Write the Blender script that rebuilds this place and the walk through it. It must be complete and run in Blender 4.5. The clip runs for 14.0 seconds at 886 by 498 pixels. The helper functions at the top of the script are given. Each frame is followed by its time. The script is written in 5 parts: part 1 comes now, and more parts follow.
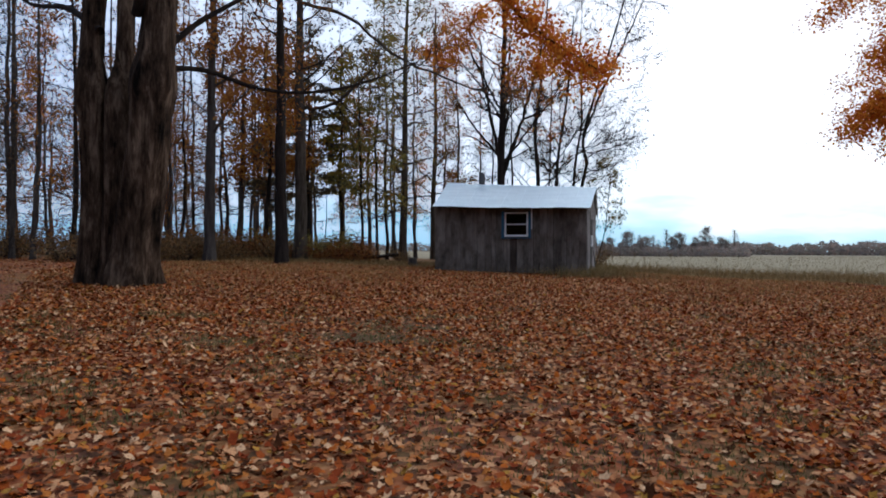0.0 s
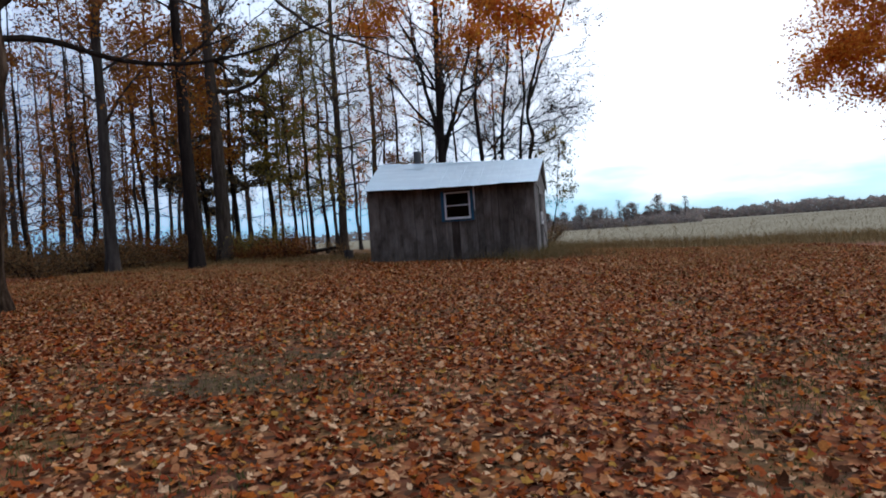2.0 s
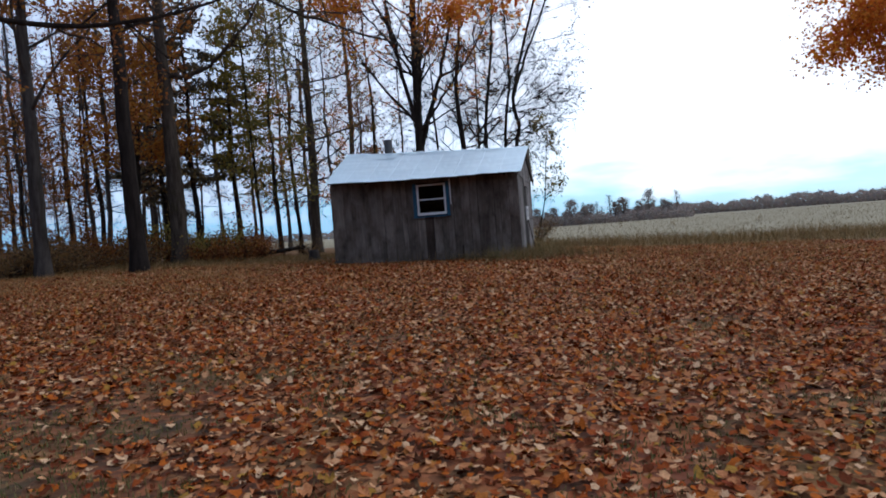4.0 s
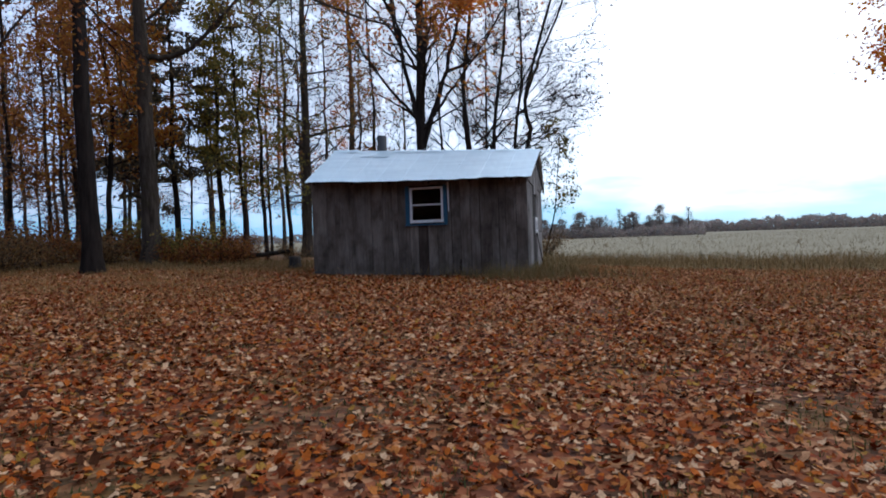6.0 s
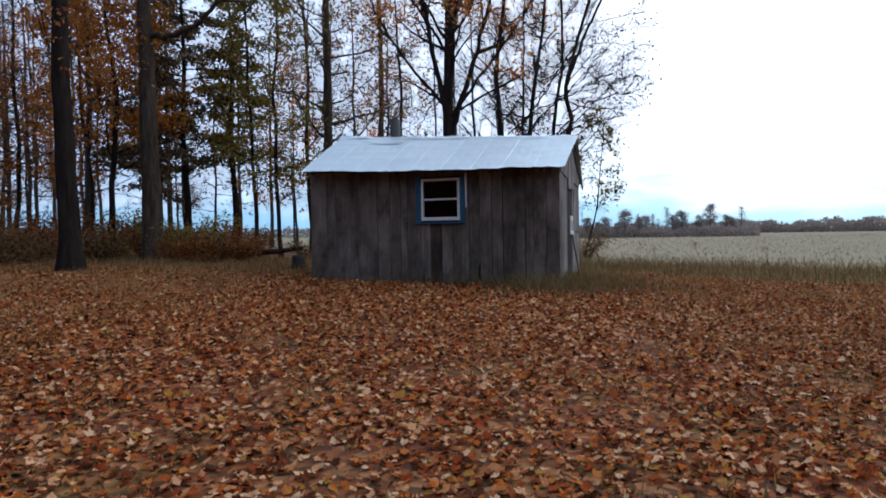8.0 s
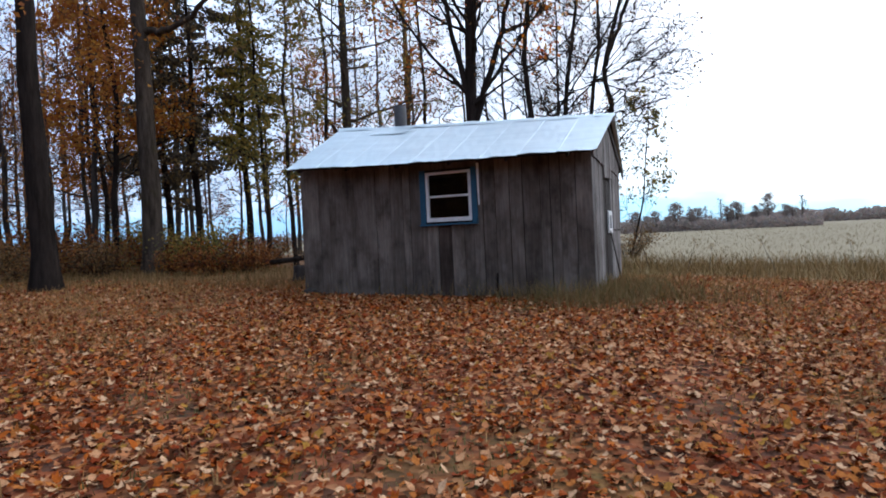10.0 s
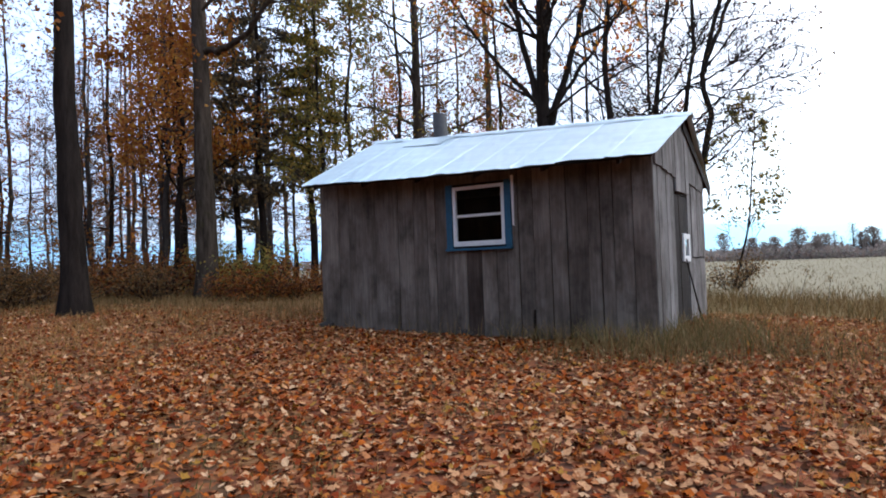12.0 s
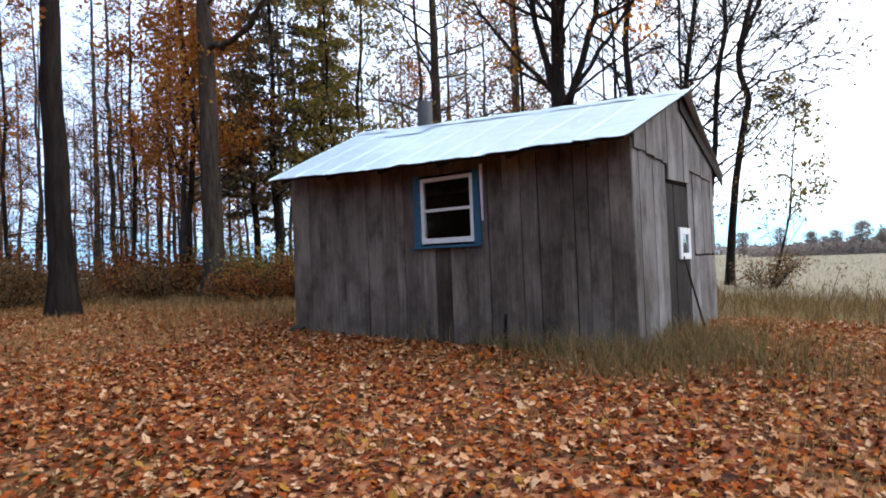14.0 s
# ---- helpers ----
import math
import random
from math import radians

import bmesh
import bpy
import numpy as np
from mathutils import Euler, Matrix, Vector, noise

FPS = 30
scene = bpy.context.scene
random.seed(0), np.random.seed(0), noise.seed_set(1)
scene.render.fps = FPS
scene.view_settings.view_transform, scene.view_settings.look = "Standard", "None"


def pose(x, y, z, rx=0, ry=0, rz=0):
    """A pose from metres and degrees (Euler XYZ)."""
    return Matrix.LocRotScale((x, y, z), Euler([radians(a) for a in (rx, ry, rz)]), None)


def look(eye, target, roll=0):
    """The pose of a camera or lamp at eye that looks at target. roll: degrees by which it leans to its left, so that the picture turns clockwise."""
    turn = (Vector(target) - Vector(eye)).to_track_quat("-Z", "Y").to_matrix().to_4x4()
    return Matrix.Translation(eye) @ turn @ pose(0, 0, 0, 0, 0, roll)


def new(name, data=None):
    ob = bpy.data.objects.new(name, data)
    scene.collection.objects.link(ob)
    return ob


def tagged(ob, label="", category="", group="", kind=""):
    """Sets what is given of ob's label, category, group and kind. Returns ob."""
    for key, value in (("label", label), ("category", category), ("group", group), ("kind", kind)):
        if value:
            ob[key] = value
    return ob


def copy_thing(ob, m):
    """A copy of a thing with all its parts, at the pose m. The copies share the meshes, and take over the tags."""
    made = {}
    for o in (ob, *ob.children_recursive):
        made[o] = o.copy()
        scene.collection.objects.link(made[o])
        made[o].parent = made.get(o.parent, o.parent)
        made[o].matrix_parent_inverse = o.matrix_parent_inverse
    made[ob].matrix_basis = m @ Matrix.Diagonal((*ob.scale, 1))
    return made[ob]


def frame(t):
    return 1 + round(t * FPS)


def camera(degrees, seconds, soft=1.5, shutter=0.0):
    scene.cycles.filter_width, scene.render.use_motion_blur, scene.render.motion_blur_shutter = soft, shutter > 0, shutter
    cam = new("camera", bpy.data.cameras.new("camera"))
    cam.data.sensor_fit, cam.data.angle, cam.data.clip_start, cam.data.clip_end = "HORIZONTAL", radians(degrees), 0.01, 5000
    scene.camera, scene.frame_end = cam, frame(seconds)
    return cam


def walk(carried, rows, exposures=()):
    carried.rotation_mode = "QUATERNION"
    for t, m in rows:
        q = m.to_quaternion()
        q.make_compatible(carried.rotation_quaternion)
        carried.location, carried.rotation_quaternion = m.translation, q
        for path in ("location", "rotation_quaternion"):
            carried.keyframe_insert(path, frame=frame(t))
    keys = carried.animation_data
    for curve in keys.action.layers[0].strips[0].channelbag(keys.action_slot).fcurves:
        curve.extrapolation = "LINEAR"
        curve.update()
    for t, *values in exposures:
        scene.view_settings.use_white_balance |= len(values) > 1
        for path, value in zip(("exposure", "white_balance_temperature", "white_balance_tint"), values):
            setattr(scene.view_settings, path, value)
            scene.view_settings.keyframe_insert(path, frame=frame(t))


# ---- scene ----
cam = camera(70.6, 14.0, soft=1.9)
METRES, EYE, TILT, LEAN, TURN = 16.5, 1.5, 0.0, 0.0, 3.7
ROWS = [
    (0.0, 0.0, 0.0, 0.0, -0.0, 0.35, -0.24),
    (0.5, 0.011, 0.0364, 0.0015, -1.22, 0.0, 0.3),
    (1.0, 0.0256, 0.0739, 0.004, -1.92, -0.33, 0.64),
    (1.5, 0.0359, 0.1132, 0.0044, -4.08, -1.16, 1.44),
    (2.0, 0.047, 0.1518, 0.0042, -3.87, -1.15, 3.99),
    (2.5, 0.0581, 0.1888, 0.0045, -3.61, -0.74, 2.25),
    (3.0, 0.0709, 0.2247, 0.0046, -4.98, -0.96, 4.13),
    (5.5, 0.112, 0.4089, 0.0087, -4.08, -2.07, 3.79),
    (6.0, 0.1205, 0.4473, 0.0108, -4.16, -0.9, 1.89),
    (6.5, 0.1291, 0.4859, 0.0116, -3.68, 1.15, 3.32),
    (7.0, 0.1431, 0.5233, 0.0142, -2.91, 0.57, 2.29),
    (9.5, 0.1952, 0.7002, 0.0186, 3.06, -2.57, 1.98),
    (10.0, 0.2076, 0.7352, 0.0203, 3.91, -1.08, 2.66),
    (10.5, 0.2208, 0.7687, 0.0227, 7.3, 1.28, 0.86),
    (11.0, 0.2311, 0.8042, 0.0234, 8.6, 0.23, 1.87),
    (11.5, 0.2486, 0.8368, 0.0211, 10.05, 0.97, 1.58),
    (12.0, 0.2686, 0.8631, 0.0199, 13.36, 1.56, 2.0),
    (12.5, 0.2889, 0.8872, 0.0211, 13.04, 2.41, 2.08),
    (13.0, 0.3082, 0.9091, 0.0214, 14.9, 1.77, 0.41),
    (13.5, 0.3188, 0.9265, 0.0198, 17.44, 1.85, 0.62),
    (14.0, 0.3253, 0.9339, 0.0199, 17.93, 1.4, 2.24),
]
walk(cam, [(t, pose(0, 0, EYE, TILT, LEAN, TURN) @ pose(METRES * x, METRES * y, METRES * z, 90 + pitch, roll, yaw)) for t, x, y, z, yaw, pitch, roll in ROWS],
     exposures=[(0.0, -1.03, 5900, 10), (3.0, -1.06, 5730, 10), (6.5, -0.96, 5600, 10), (7.2, -1.02, 5640, 10), (9.5, -0.58, 5800, 10), (11.0, -0.42, 5820, 10), (12.0, -0.25, 5880, 10), (14.0, -0.02, 6000, 10)])


# ---- light ----
SUN_AZ, SUN_EL = 62.0, 38.0            # degrees: from +y towards +x, and up
world = bpy.data.worlds.new("overcast_sky")
scene.world = world
world.use_nodes = True
wn, wl = world.node_tree.nodes, world.node_tree.links
wn.clear()


def wnode(kind, **props):
    n = wn.new(kind)
    for k, v in props.items():
        n.inputs[k].default_value = v
    return n


sky = wn.new("ShaderNodeTexSky")
sky.sky_type, sky.sun_disc = "NISHITA", False
sky.sun_elevation, sky.sun_rotation = radians(SUN_EL), radians(SUN_AZ)
w_out = wn.new("ShaderNodeOutputWorld")
w_bg = wn.new("ShaderNodeBackground")
w_geo = wn.new("ShaderNodeTexCoord")
w_sep = wn.new("ShaderNodeSeparateXYZ")
w_map = wn.new("ShaderNodeMapping")
w_map.inputs["Scale"].default_value = (1.5, 1.5, 7.0)
w_noise = wnode("ShaderNodeTexNoise", Scale=2.2, Detail=5.0, Roughness=0.55)
w_add = wn.new("ShaderNodeMath")
w_add.operation = "MULTIPLY_ADD"
w_add.inputs[1].default_value = 0.16
w_ramp = wn.new("ShaderNodeValToRGB")
cr = w_ramp.color_ramp
cr.elements[0].position, cr.elements[0].color = 0.088, (0.29, 0.56, 0.73, 1)
cr.elements[1].position, cr.elements[1].color = 0.27, (1.0, 0.99, 1.0, 1)
e = cr.elements.new(0.122)
e.color = (0.36, 0.64, 0.79, 1)
e = cr.elements.new(0.152)
e.color = (0.9, 0.95, 1.0, 1)
w_mix = wn.new("ShaderNodeMix")
w_mix.data_type = "RGBA"
w_mix.blend_type = "ADD"
w_mix.inputs[0].default_value = 0.03
GLOW_AZ, GLOW_EL = radians(48), radians(34)
w_dot = wn.new("ShaderNodeVectorMath")
w_dot.operation = "DOT_PRODUCT"
w_dot.inputs[1].default_value = (math.sin(GLOW_AZ) * math.cos(GLOW_EL), math.cos(GLOW_AZ) * math.cos(GLOW_EL), math.sin(GLOW_EL))
w_glow = wn.new("ShaderNodeValToRGB")
w_glow.color_ramp.interpolation = "LINEAR"
w_glow.color_ramp.elements[0].position, w_glow.color_ramp.elements[0].color = 0.25, (0.30, 0.37, 0.52, 1)
w_glow.color_ramp.elements[1].position, w_glow.color_ramp.elements[1].color = 0.92, (1.0, 0.99, 0.98, 1)
for at, tint in ((0.62, (0.58, 0.67, 0.82, 1)), (0.79, (0.80, 0.87, 0.96, 1)), (0.87, (0.96, 0.98, 1.0, 1))):
    e = w_glow.color_ramp.elements.new(at)
    e.color = tint
w_half = wn.new("ShaderNodeMath")
w_half.operation = "MULTIPLY_ADD"
w_half.inputs[1].default_value, w_half.inputs[2].default_value = 0.5, 0.5
w_mul = wn.new("ShaderNodeMix")
w_mul.data_type = "RGBA"
w_mul.blend_type = "MULTIPLY"
w_mul.inputs[0].default_value = 1.0
w_bg.inputs["Strength"].default_value = 2.3
wl.new(w_geo.outputs["Generated"], w_sep.inputs[0])
wl.new(w_geo.outputs["Generated"], w_map.inputs[0])
wl.new(w_geo.outputs["Generated"], w_dot.inputs[0])
wl.new(w_dot.outputs["Value"], w_half.inputs[0])
wl.new(w_half.outputs[0], w_glow.inputs[0])
wl.new(w_map.outputs[0], w_noise.inputs[0])
wl.new(w_noise.outputs[0], w_add.inputs[0])
wl.new(w_sep.outputs[2], w_add.inputs[2])
wl.new(w_add.outputs[0], w_ramp.inputs[0])
wl.new(w_ramp.outputs[0], w_mul.inputs[6])
wl.new(w_glow.outputs[0], w_mul.inputs[7])
wl.new(w_mul.outputs[2], w_mix.inputs[6])
wl.new(sky.outputs[0], w_mix.inputs[7])
wl.new(w_mix.outputs[2], w_bg.inputs[0])
wl.new(w_bg.outputs[0], w_out.inputs[0])

sun_data = bpy.data.lights.new("sun", "SUN")
sun_data.energy, sun_data.angle, sun_data.color = 0.6, radians(25), (1.0, 0.97, 0.93)
sun = new("sun", sun_data)
sun.matrix_world = look((0, 0, 60), (-math.sin(radians(SUN_AZ)) * math.cos(radians(SUN_EL)), -math.cos(radians(SUN_AZ)) * math.cos(radians(SUN_EL)), 60 - math.sin(radians(SUN_EL))))


# ---- materials ----
class Mat:
    """A node material under construction."""

    def __init__(self, name, rough=0.8, metal=0.0):
        self.m = bpy.data.materials.new(name)
        self.m.use_nodes = True
        self.n, self.l = self.m.node_tree.nodes, self.m.node_tree.links
        self.b = self.n["Principled BSDF"]
        self.b.inputs["Roughness"].default_value = rough
        self.b.inputs["Metallic"].default_value = metal
        self.b.inputs["Specular IOR Level"].default_value = 0.2
        self.tc = self.n.new("ShaderNodeTexCoord")

    def noise(self, scale, detail=4.0, stretch=(1, 1, 1), rough=0.6, coord="Object"):
        mp = self.n.new("ShaderNodeMapping")
        mp.inputs["Scale"].default_value = stretch
        self.l.new(self.tc.outputs[coord], mp.inputs[0])
        t = self.n.new("ShaderNodeTexNoise")
        t.inputs["Scale"].default_value, t.inputs["Detail"].default_value, t.inputs["Roughness"].default_value = scale, detail, rough
        self.l.new(mp.outputs[0], t.inputs[0])
        return t.outputs[0]

    def ramp(self, fac, stops, smooth="LINEAR"):
        r = self.n.new("ShaderNodeValToRGB")
        r.color_ramp.interpolation = smooth
        while len(r.color_ramp.elements) < len(stops):
            r.color_ramp.elements.new(0.5)
        for el, (p, c) in zip(r.color_ramp.elements, stops):
            el.position = p
            el.color = (*c, 1) if len(c) == 3 else c
        self.l.new(fac, r.inputs[0])
        return r.outputs[0]

    def mix(self, fac, a, b, how="MIX"):
        x = self.n.new("ShaderNodeMix")
        x.data_type, x.blend_type = "RGBA", how
        for sock, v in ((0, fac), (6, a), (7, b)):
            if isinstance(v, (int, float)):
                x.inputs[sock].default_value = v
            elif isinstance(v, tuple):
                x.inputs[sock].default_value = (*v, 1)
            else:
                self.l.new(v, x.inputs[sock])
        return x.outputs[2]

    def math(self, op, a, b=0.0, c=0.0):
        x = self.n.new("ShaderNodeMath")
        x.operation = op
        for i, v in enumerate((a, b, c)):
            if isinstance(v, (int, float)):
                x.inputs[i].default_value = v
            else:
                self.l.new(v, x.inputs[i])
        return x.outputs[0]

    def attribute(self, name):
        a = self.n.new("ShaderNodeAttribute")
        a.attribute_name = name
        return a.outputs["Fac"]

    def obj_random(self):
        return self.n.new("ShaderNodeObjectInfo").outputs["Random"]

    def island(self):
        return self.n.new("ShaderNodeNewGeometry").outputs["Random Per Island"]

    def color(self, sock):
        if isinstance(sock, tuple):
            self.b.inputs["Base Color"].default_value = (*sock, 1)
        else:
            self.l.new(sock, self.b.inputs["Base Color"])
        return self

    def bump(self, height, strength=0.5, dist=0.02):
        b = self.n.new("ShaderNodeBump")
        b.inputs["Strength"].default_value, b.inputs["Distance"].default_value = strength, dist
        self.l.new(height, b.inputs["Height"])
        self.l.new(b.outputs[0], self.b.inputs["Normal"])
        return self

    def thin(self, amount, colour):
        """Adds light that passes through a thin leaf."""
        t = self.n.new("ShaderNodeBsdfTranslucent")
        if isinstance(colour, tuple):
            t.inputs[0].default_value = (*colour, 1)
        else:
            self.l.new(colour, t.inputs[0])
        x = self.n.new("ShaderNodeMixShader")
        x.inputs[0].default_value = amount
        self.l.new(self.b.outputs[0], x.inputs[1])
        self.l.new(t.outputs[0], x.inputs[2])
        self.l.new(x.outputs[0], self.n["Material Output"].inputs[0])
        return self


def make_bark(name, dark, light, moss=None):
    k = Mat(name, 0.95)
    k.b.inputs["Specular IOR Level"].default_value = 0.08
    furrow = k.noise(6.0, 7.0, (1, 1, 0.16), 0.75)
    patch = k.noise(1.3, 3.0)
    c = k.ramp(furrow, [(0.38, dark), (0.62, light)])
    c = k.mix(k.math("MULTIPLY", patch, 0.7), c, tuple(v * 0.62 for v in light))
    if moss:
        c = k.mix(k.ramp(k.noise(2.2, 4.0), [(0.56, (0, 0, 0)), (0.74, (0.7, 0.7, 0.7))]), c, moss)
    return k.color(c).bump(furrow, 1.0, 0.05).m


def make_old_bark(name, dark, mid, pale):
    k = Mat(name, 0.95)
    k.b.inputs["Specular IOR Level"].default_value = 0.08
    plate = k.noise(3.6, 6.0, (1, 1, 0.22), 0.7)
    furrow = k.noise(11.0, 7.0, (1, 1, 0.12), 0.75)
    c = k.ramp(plate, [(0.36, dark), (0.5, mid), (0.64, pale)])
    c = k.mix(0.85, c, k.ramp(furrow, [(0.36, (0.16, 0.14, 0.12)), (0.58, (1.1, 1.08, 1.05))]), "MULTIPLY")
    return k.color(c).bump(furrow, 1.0, 0.06).m


def make_leaf(name, stops, through_amount=0.35, rough=0.62, gloss=0.2):
    k = Mat(name, rough)
    k.b.inputs["Specular IOR Level"].default_value = gloss
    c = k.ramp(k.island(), stops, "CONSTANT")
    c = k.mix(0.6, c, k.ramp(k.noise(70.0, 3.0), [(0.34, (0.42, 0.37, 0.33)), (0.64, (1.1, 1.1, 1.1))]), "MULTIPLY")
    k.color(c)
    return k.thin(through_amount, c).m if through_amount else k.m


def make_weathered(name, lo, hi, brown):
    k = Mat(name, 0.86)
    shift = k.n.new("ShaderNodeVectorMath")
    shift.operation = "MULTIPLY_ADD"
    rnd = k.obj_random()
    wall = k.tc
    k.l.new(k.tc.outputs["Object"], shift.inputs[0])
    shift.inputs[1].default_value = (1, 1, 1)
    comb = k.n.new("ShaderNodeCombineXYZ")
    for i in range(3):
        k.l.new(k.math("MULTIPLY", rnd, (17.0, 9.0, 31.0)[i]), comb.inputs[i])
    k.l.new(comb.outputs[0], shift.inputs[2])
    k.tc = shift
    grain = k.noise(24.0, 7.0, (1, 1, 0.05), 0.7, "Vector")
    streak = k.noise(2.6, 5.0, (1.6, 1.6, 0.35), 0.65, "Vector")
    blot = k.noise(2.2, 6.0, (1, 1, 0.7), 0.65, "Vector")
    c = k.ramp(grain, [(0.25, lo), (0.75, hi)])
    c = k.mix(k.ramp(streak, [(0.46, (0, 0, 0)), (0.74, (0.6, 0.6, 0.6))]), c, brown)
    tone = k.ramp(rnd, [(0.0, (0.72, 0.70, 0.69)), (0.35, (0.88, 0.87, 0.86)), (0.75, (1.0, 0.98, 0.97)), (1.0, (1.16, 1.15, 1.14))])
    c = k.mix(1.0, c, tone, "MULTIPLY")
    c = k.mix(0.85, c, k.ramp(blot, [(0.34, (0.34, 0.31, 0.28)), (0.5, (0.85, 0.82, 0.79)), (0.68, (1.16, 1.13, 1.09))]), "MULTIPLY")
    k.tc = wall
    wide = k.noise(1.1, 5.0, (1.0, 1.0, 0.45), 0.6)
    c = k.mix(0.8, c, k.ramp(wide, [(0.34, (0.46, 0.40, 0.35)), (0.5, (0.92, 0.90, 0.88)), (0.66, (1.22, 1.21, 1.20))]), "MULTIPLY")
    return k.color(c).bump(grain, 0.7, 0.008).m


def make_plain(name, colour, rough=0.6, vary=0.3, metal=0.0, scale=14.0):
    k = Mat(name, rough, metal)
    c = k.mix(vary, colour, k.ramp(k.noise(scale, 5.0), [(0.3, tuple(v * 0.55 for v in colour)), (0.7, colour)]))
    return k.color(c).bump(k.noise(scale * 4), 0.2, 0.004).m


BARK = make_bark("grey_brown_bark", (0.014, 0.0115, 0.0098), (0.098, 0.082, 0.071))
OLD_BARK = make_old_bark("old_maple_bark", (0.00357, 0.00229, 0.00152), (0.0592, 0.0361, 0.0228), (0.168, 0.116, 0.0798))
BARK_DARK = make_bark("dark_bark", (0.0062, 0.0050, 0.0040), (0.040, 0.030, 0.0245))
BARK_PALE = make_bark("pale_mossy_bark", (0.00935, 0.0072, 0.00532), (0.106, 0.08, 0.0593), (0.051, 0.0448, 0.0167))
LEAF_ORANGE = make_leaf("orange_maple_leaf", [(0.0, (0.652, 0.199, 0.0223)), (0.3, (0.809, 0.306, 0.0335)), (0.55, (0.599, 0.137, 0.0167)), (0.75, (0.887, 0.443, 0.0446)), (0.92, (0.782, 0.244, 0.0223))], 0.6)
LEAF_RUST = make_leaf("rusty_leaf", [(0.0, (0.2865, 0.0992, 0.0199)), (0.3, (0.397, 0.1427, 0.0227)), (0.6, (0.2091, 0.0717, 0.017)), (0.8, (0.4403, 0.2091, 0.0284))], 0.4)
LEAF_COPPER = make_leaf("copper_leaf", [(0.0, (0.42, 0.15, 0.026)), (0.3, (0.52, 0.21, 0.030)), (0.55, (0.33, 0.10, 0.020)), (0.8, (0.56, 0.28, 0.045))], 0.5)
LEAF_YELLOW = make_leaf("yellow_green_leaf", [(0.0, (0.30, 0.24, 0.05)), (0.3, (0.20, 0.18, 0.045)), (0.55, (0.42, 0.27, 0.05)), (0.8, (0.15, 0.15, 0.05))], 0.4)
LEAF_DRAB = make_leaf("drab_leaf", [(0.0, (0.17, 0.11, 0.05)), (0.3, (0.26, 0.155, 0.055)), (0.6, (0.11, 0.068, 0.04)), (0.8, (0.30, 0.145, 0.05))], 0.4)
NEEDLES = make_leaf("dark_needles", [(0.0, (0.0814, 0.069, 0.0494)), (0.4, (0.14, 0.1088, 0.0618)), (0.8, (0.3563, 0.2311, 0.0865))], 0.2)
LEAF_BUSH = make_leaf("bush_leaf", [(0.0, (0.238, 0.0675, 0.0175)), (0.25, (0.323, 0.112, 0.021)), (0.5, (0.0935, 0.0338, 0.014)), (0.7, (0.357, 0.158, 0.028)), (0.88, (0.145, 0.0825, 0.0245))], 0.35)
LEAF_OLIVE = make_leaf("olive_needles", [(0.0, (0.2175, 0.162, 0.028)), (0.35, (0.3335, 0.243, 0.038)), (0.65, (0.116, 0.0945, 0.025)), (0.85, (0.464, 0.297, 0.045))], 0.4)
LITTER = make_leaf("fallen_maple_leaf", [(0.0, (0.285, 0.0612, 0.0118)), (0.13, (0.437, 0.1733, 0.0674)), (0.25, (0.1235, 0.0285, 0.0084)), (0.36, (0.399, 0.0979, 0.0118)), (0.46, (0.0627, 0.0204, 0.0067)), (0.55, (0.551, 0.2803, 0.1306)), (0.66, (0.228, 0.0408, 0.0101)), (0.76, (0.418, 0.1427, 0.0304)), (0.86, (0.3515, 0.1784, 0.0304)), (0.91, (0.627, 0.3873, 0.2107))], 0.0, 0.8, 0.06)
GRASS = make_leaf("lawn_grass", [(0.0, (0.11, 0.12, 0.035)), (0.4, (0.17, 0.15, 0.05)), (0.75, (0.26, 0.19, 0.08))], 0.2)
GRASS_DRY = make_leaf("long_dry_grass", [(0.0, (0.1955, 0.1224, 0.045)), (0.3, (0.2754, 0.17, 0.0654)), (0.55, (0.1377, 0.1037, 0.034)), (0.8, (0.3561, 0.2338, 0.1028))], 0.25)
GRASS_OLIVE = make_leaf("long_olive_grass", [(0.0, (0.16, 0.135, 0.045)), (0.3, (0.22, 0.17, 0.065)), (0.55, (0.12, 0.115, 0.035)), (0.8, (0.27, 0.20, 0.09))], 0.25)
GRASS_TAN = make_leaf("tan_dead_grass", [(0.0, (0.351, 0.194, 0.066)), (0.35, (0.459, 0.263, 0.094)), (0.65, (0.27, 0.156, 0.05)), (0.85, (0.54, 0.338, 0.143))], 0.25)
STUBBLE = make_leaf("crop_stubble", [(0.0, (0.3078, 0.2484, 0.144)), (0.4, (0.2394, 0.1908, 0.1098)), (0.8, (0.3933, 0.3231, 0.2043))], 0.2)
# leaves of the far trees, paled and greyed so their colour carries the haze
HAZED_LEAF = make_leaf("haze_tinted_foliage", [(0.0, (0.2841, 0.2489, 0.2304)), (0.35, (0.3752, 0.3011, 0.2558)), (0.6, (0.388, 0.284, 0.2362)), (0.8, (0.3106, 0.284, 0.2255))], 0.5)
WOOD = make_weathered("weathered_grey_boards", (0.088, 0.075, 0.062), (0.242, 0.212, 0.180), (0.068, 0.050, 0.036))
WOOD_STAIN = make_weathered("water_stained_boards", (0.026, 0.018, 0.014), (0.10, 0.076, 0.060), (0.016, 0.010, 0.008))
# gable boards coloured paler than the front, adding to the brighter light there
WOOD_GABLE = make_weathered("lit_side_grey_boards", (0.13, 0.125, 0.123), (0.31, 0.30, 0.295), (0.12, 0.108, 0.10))
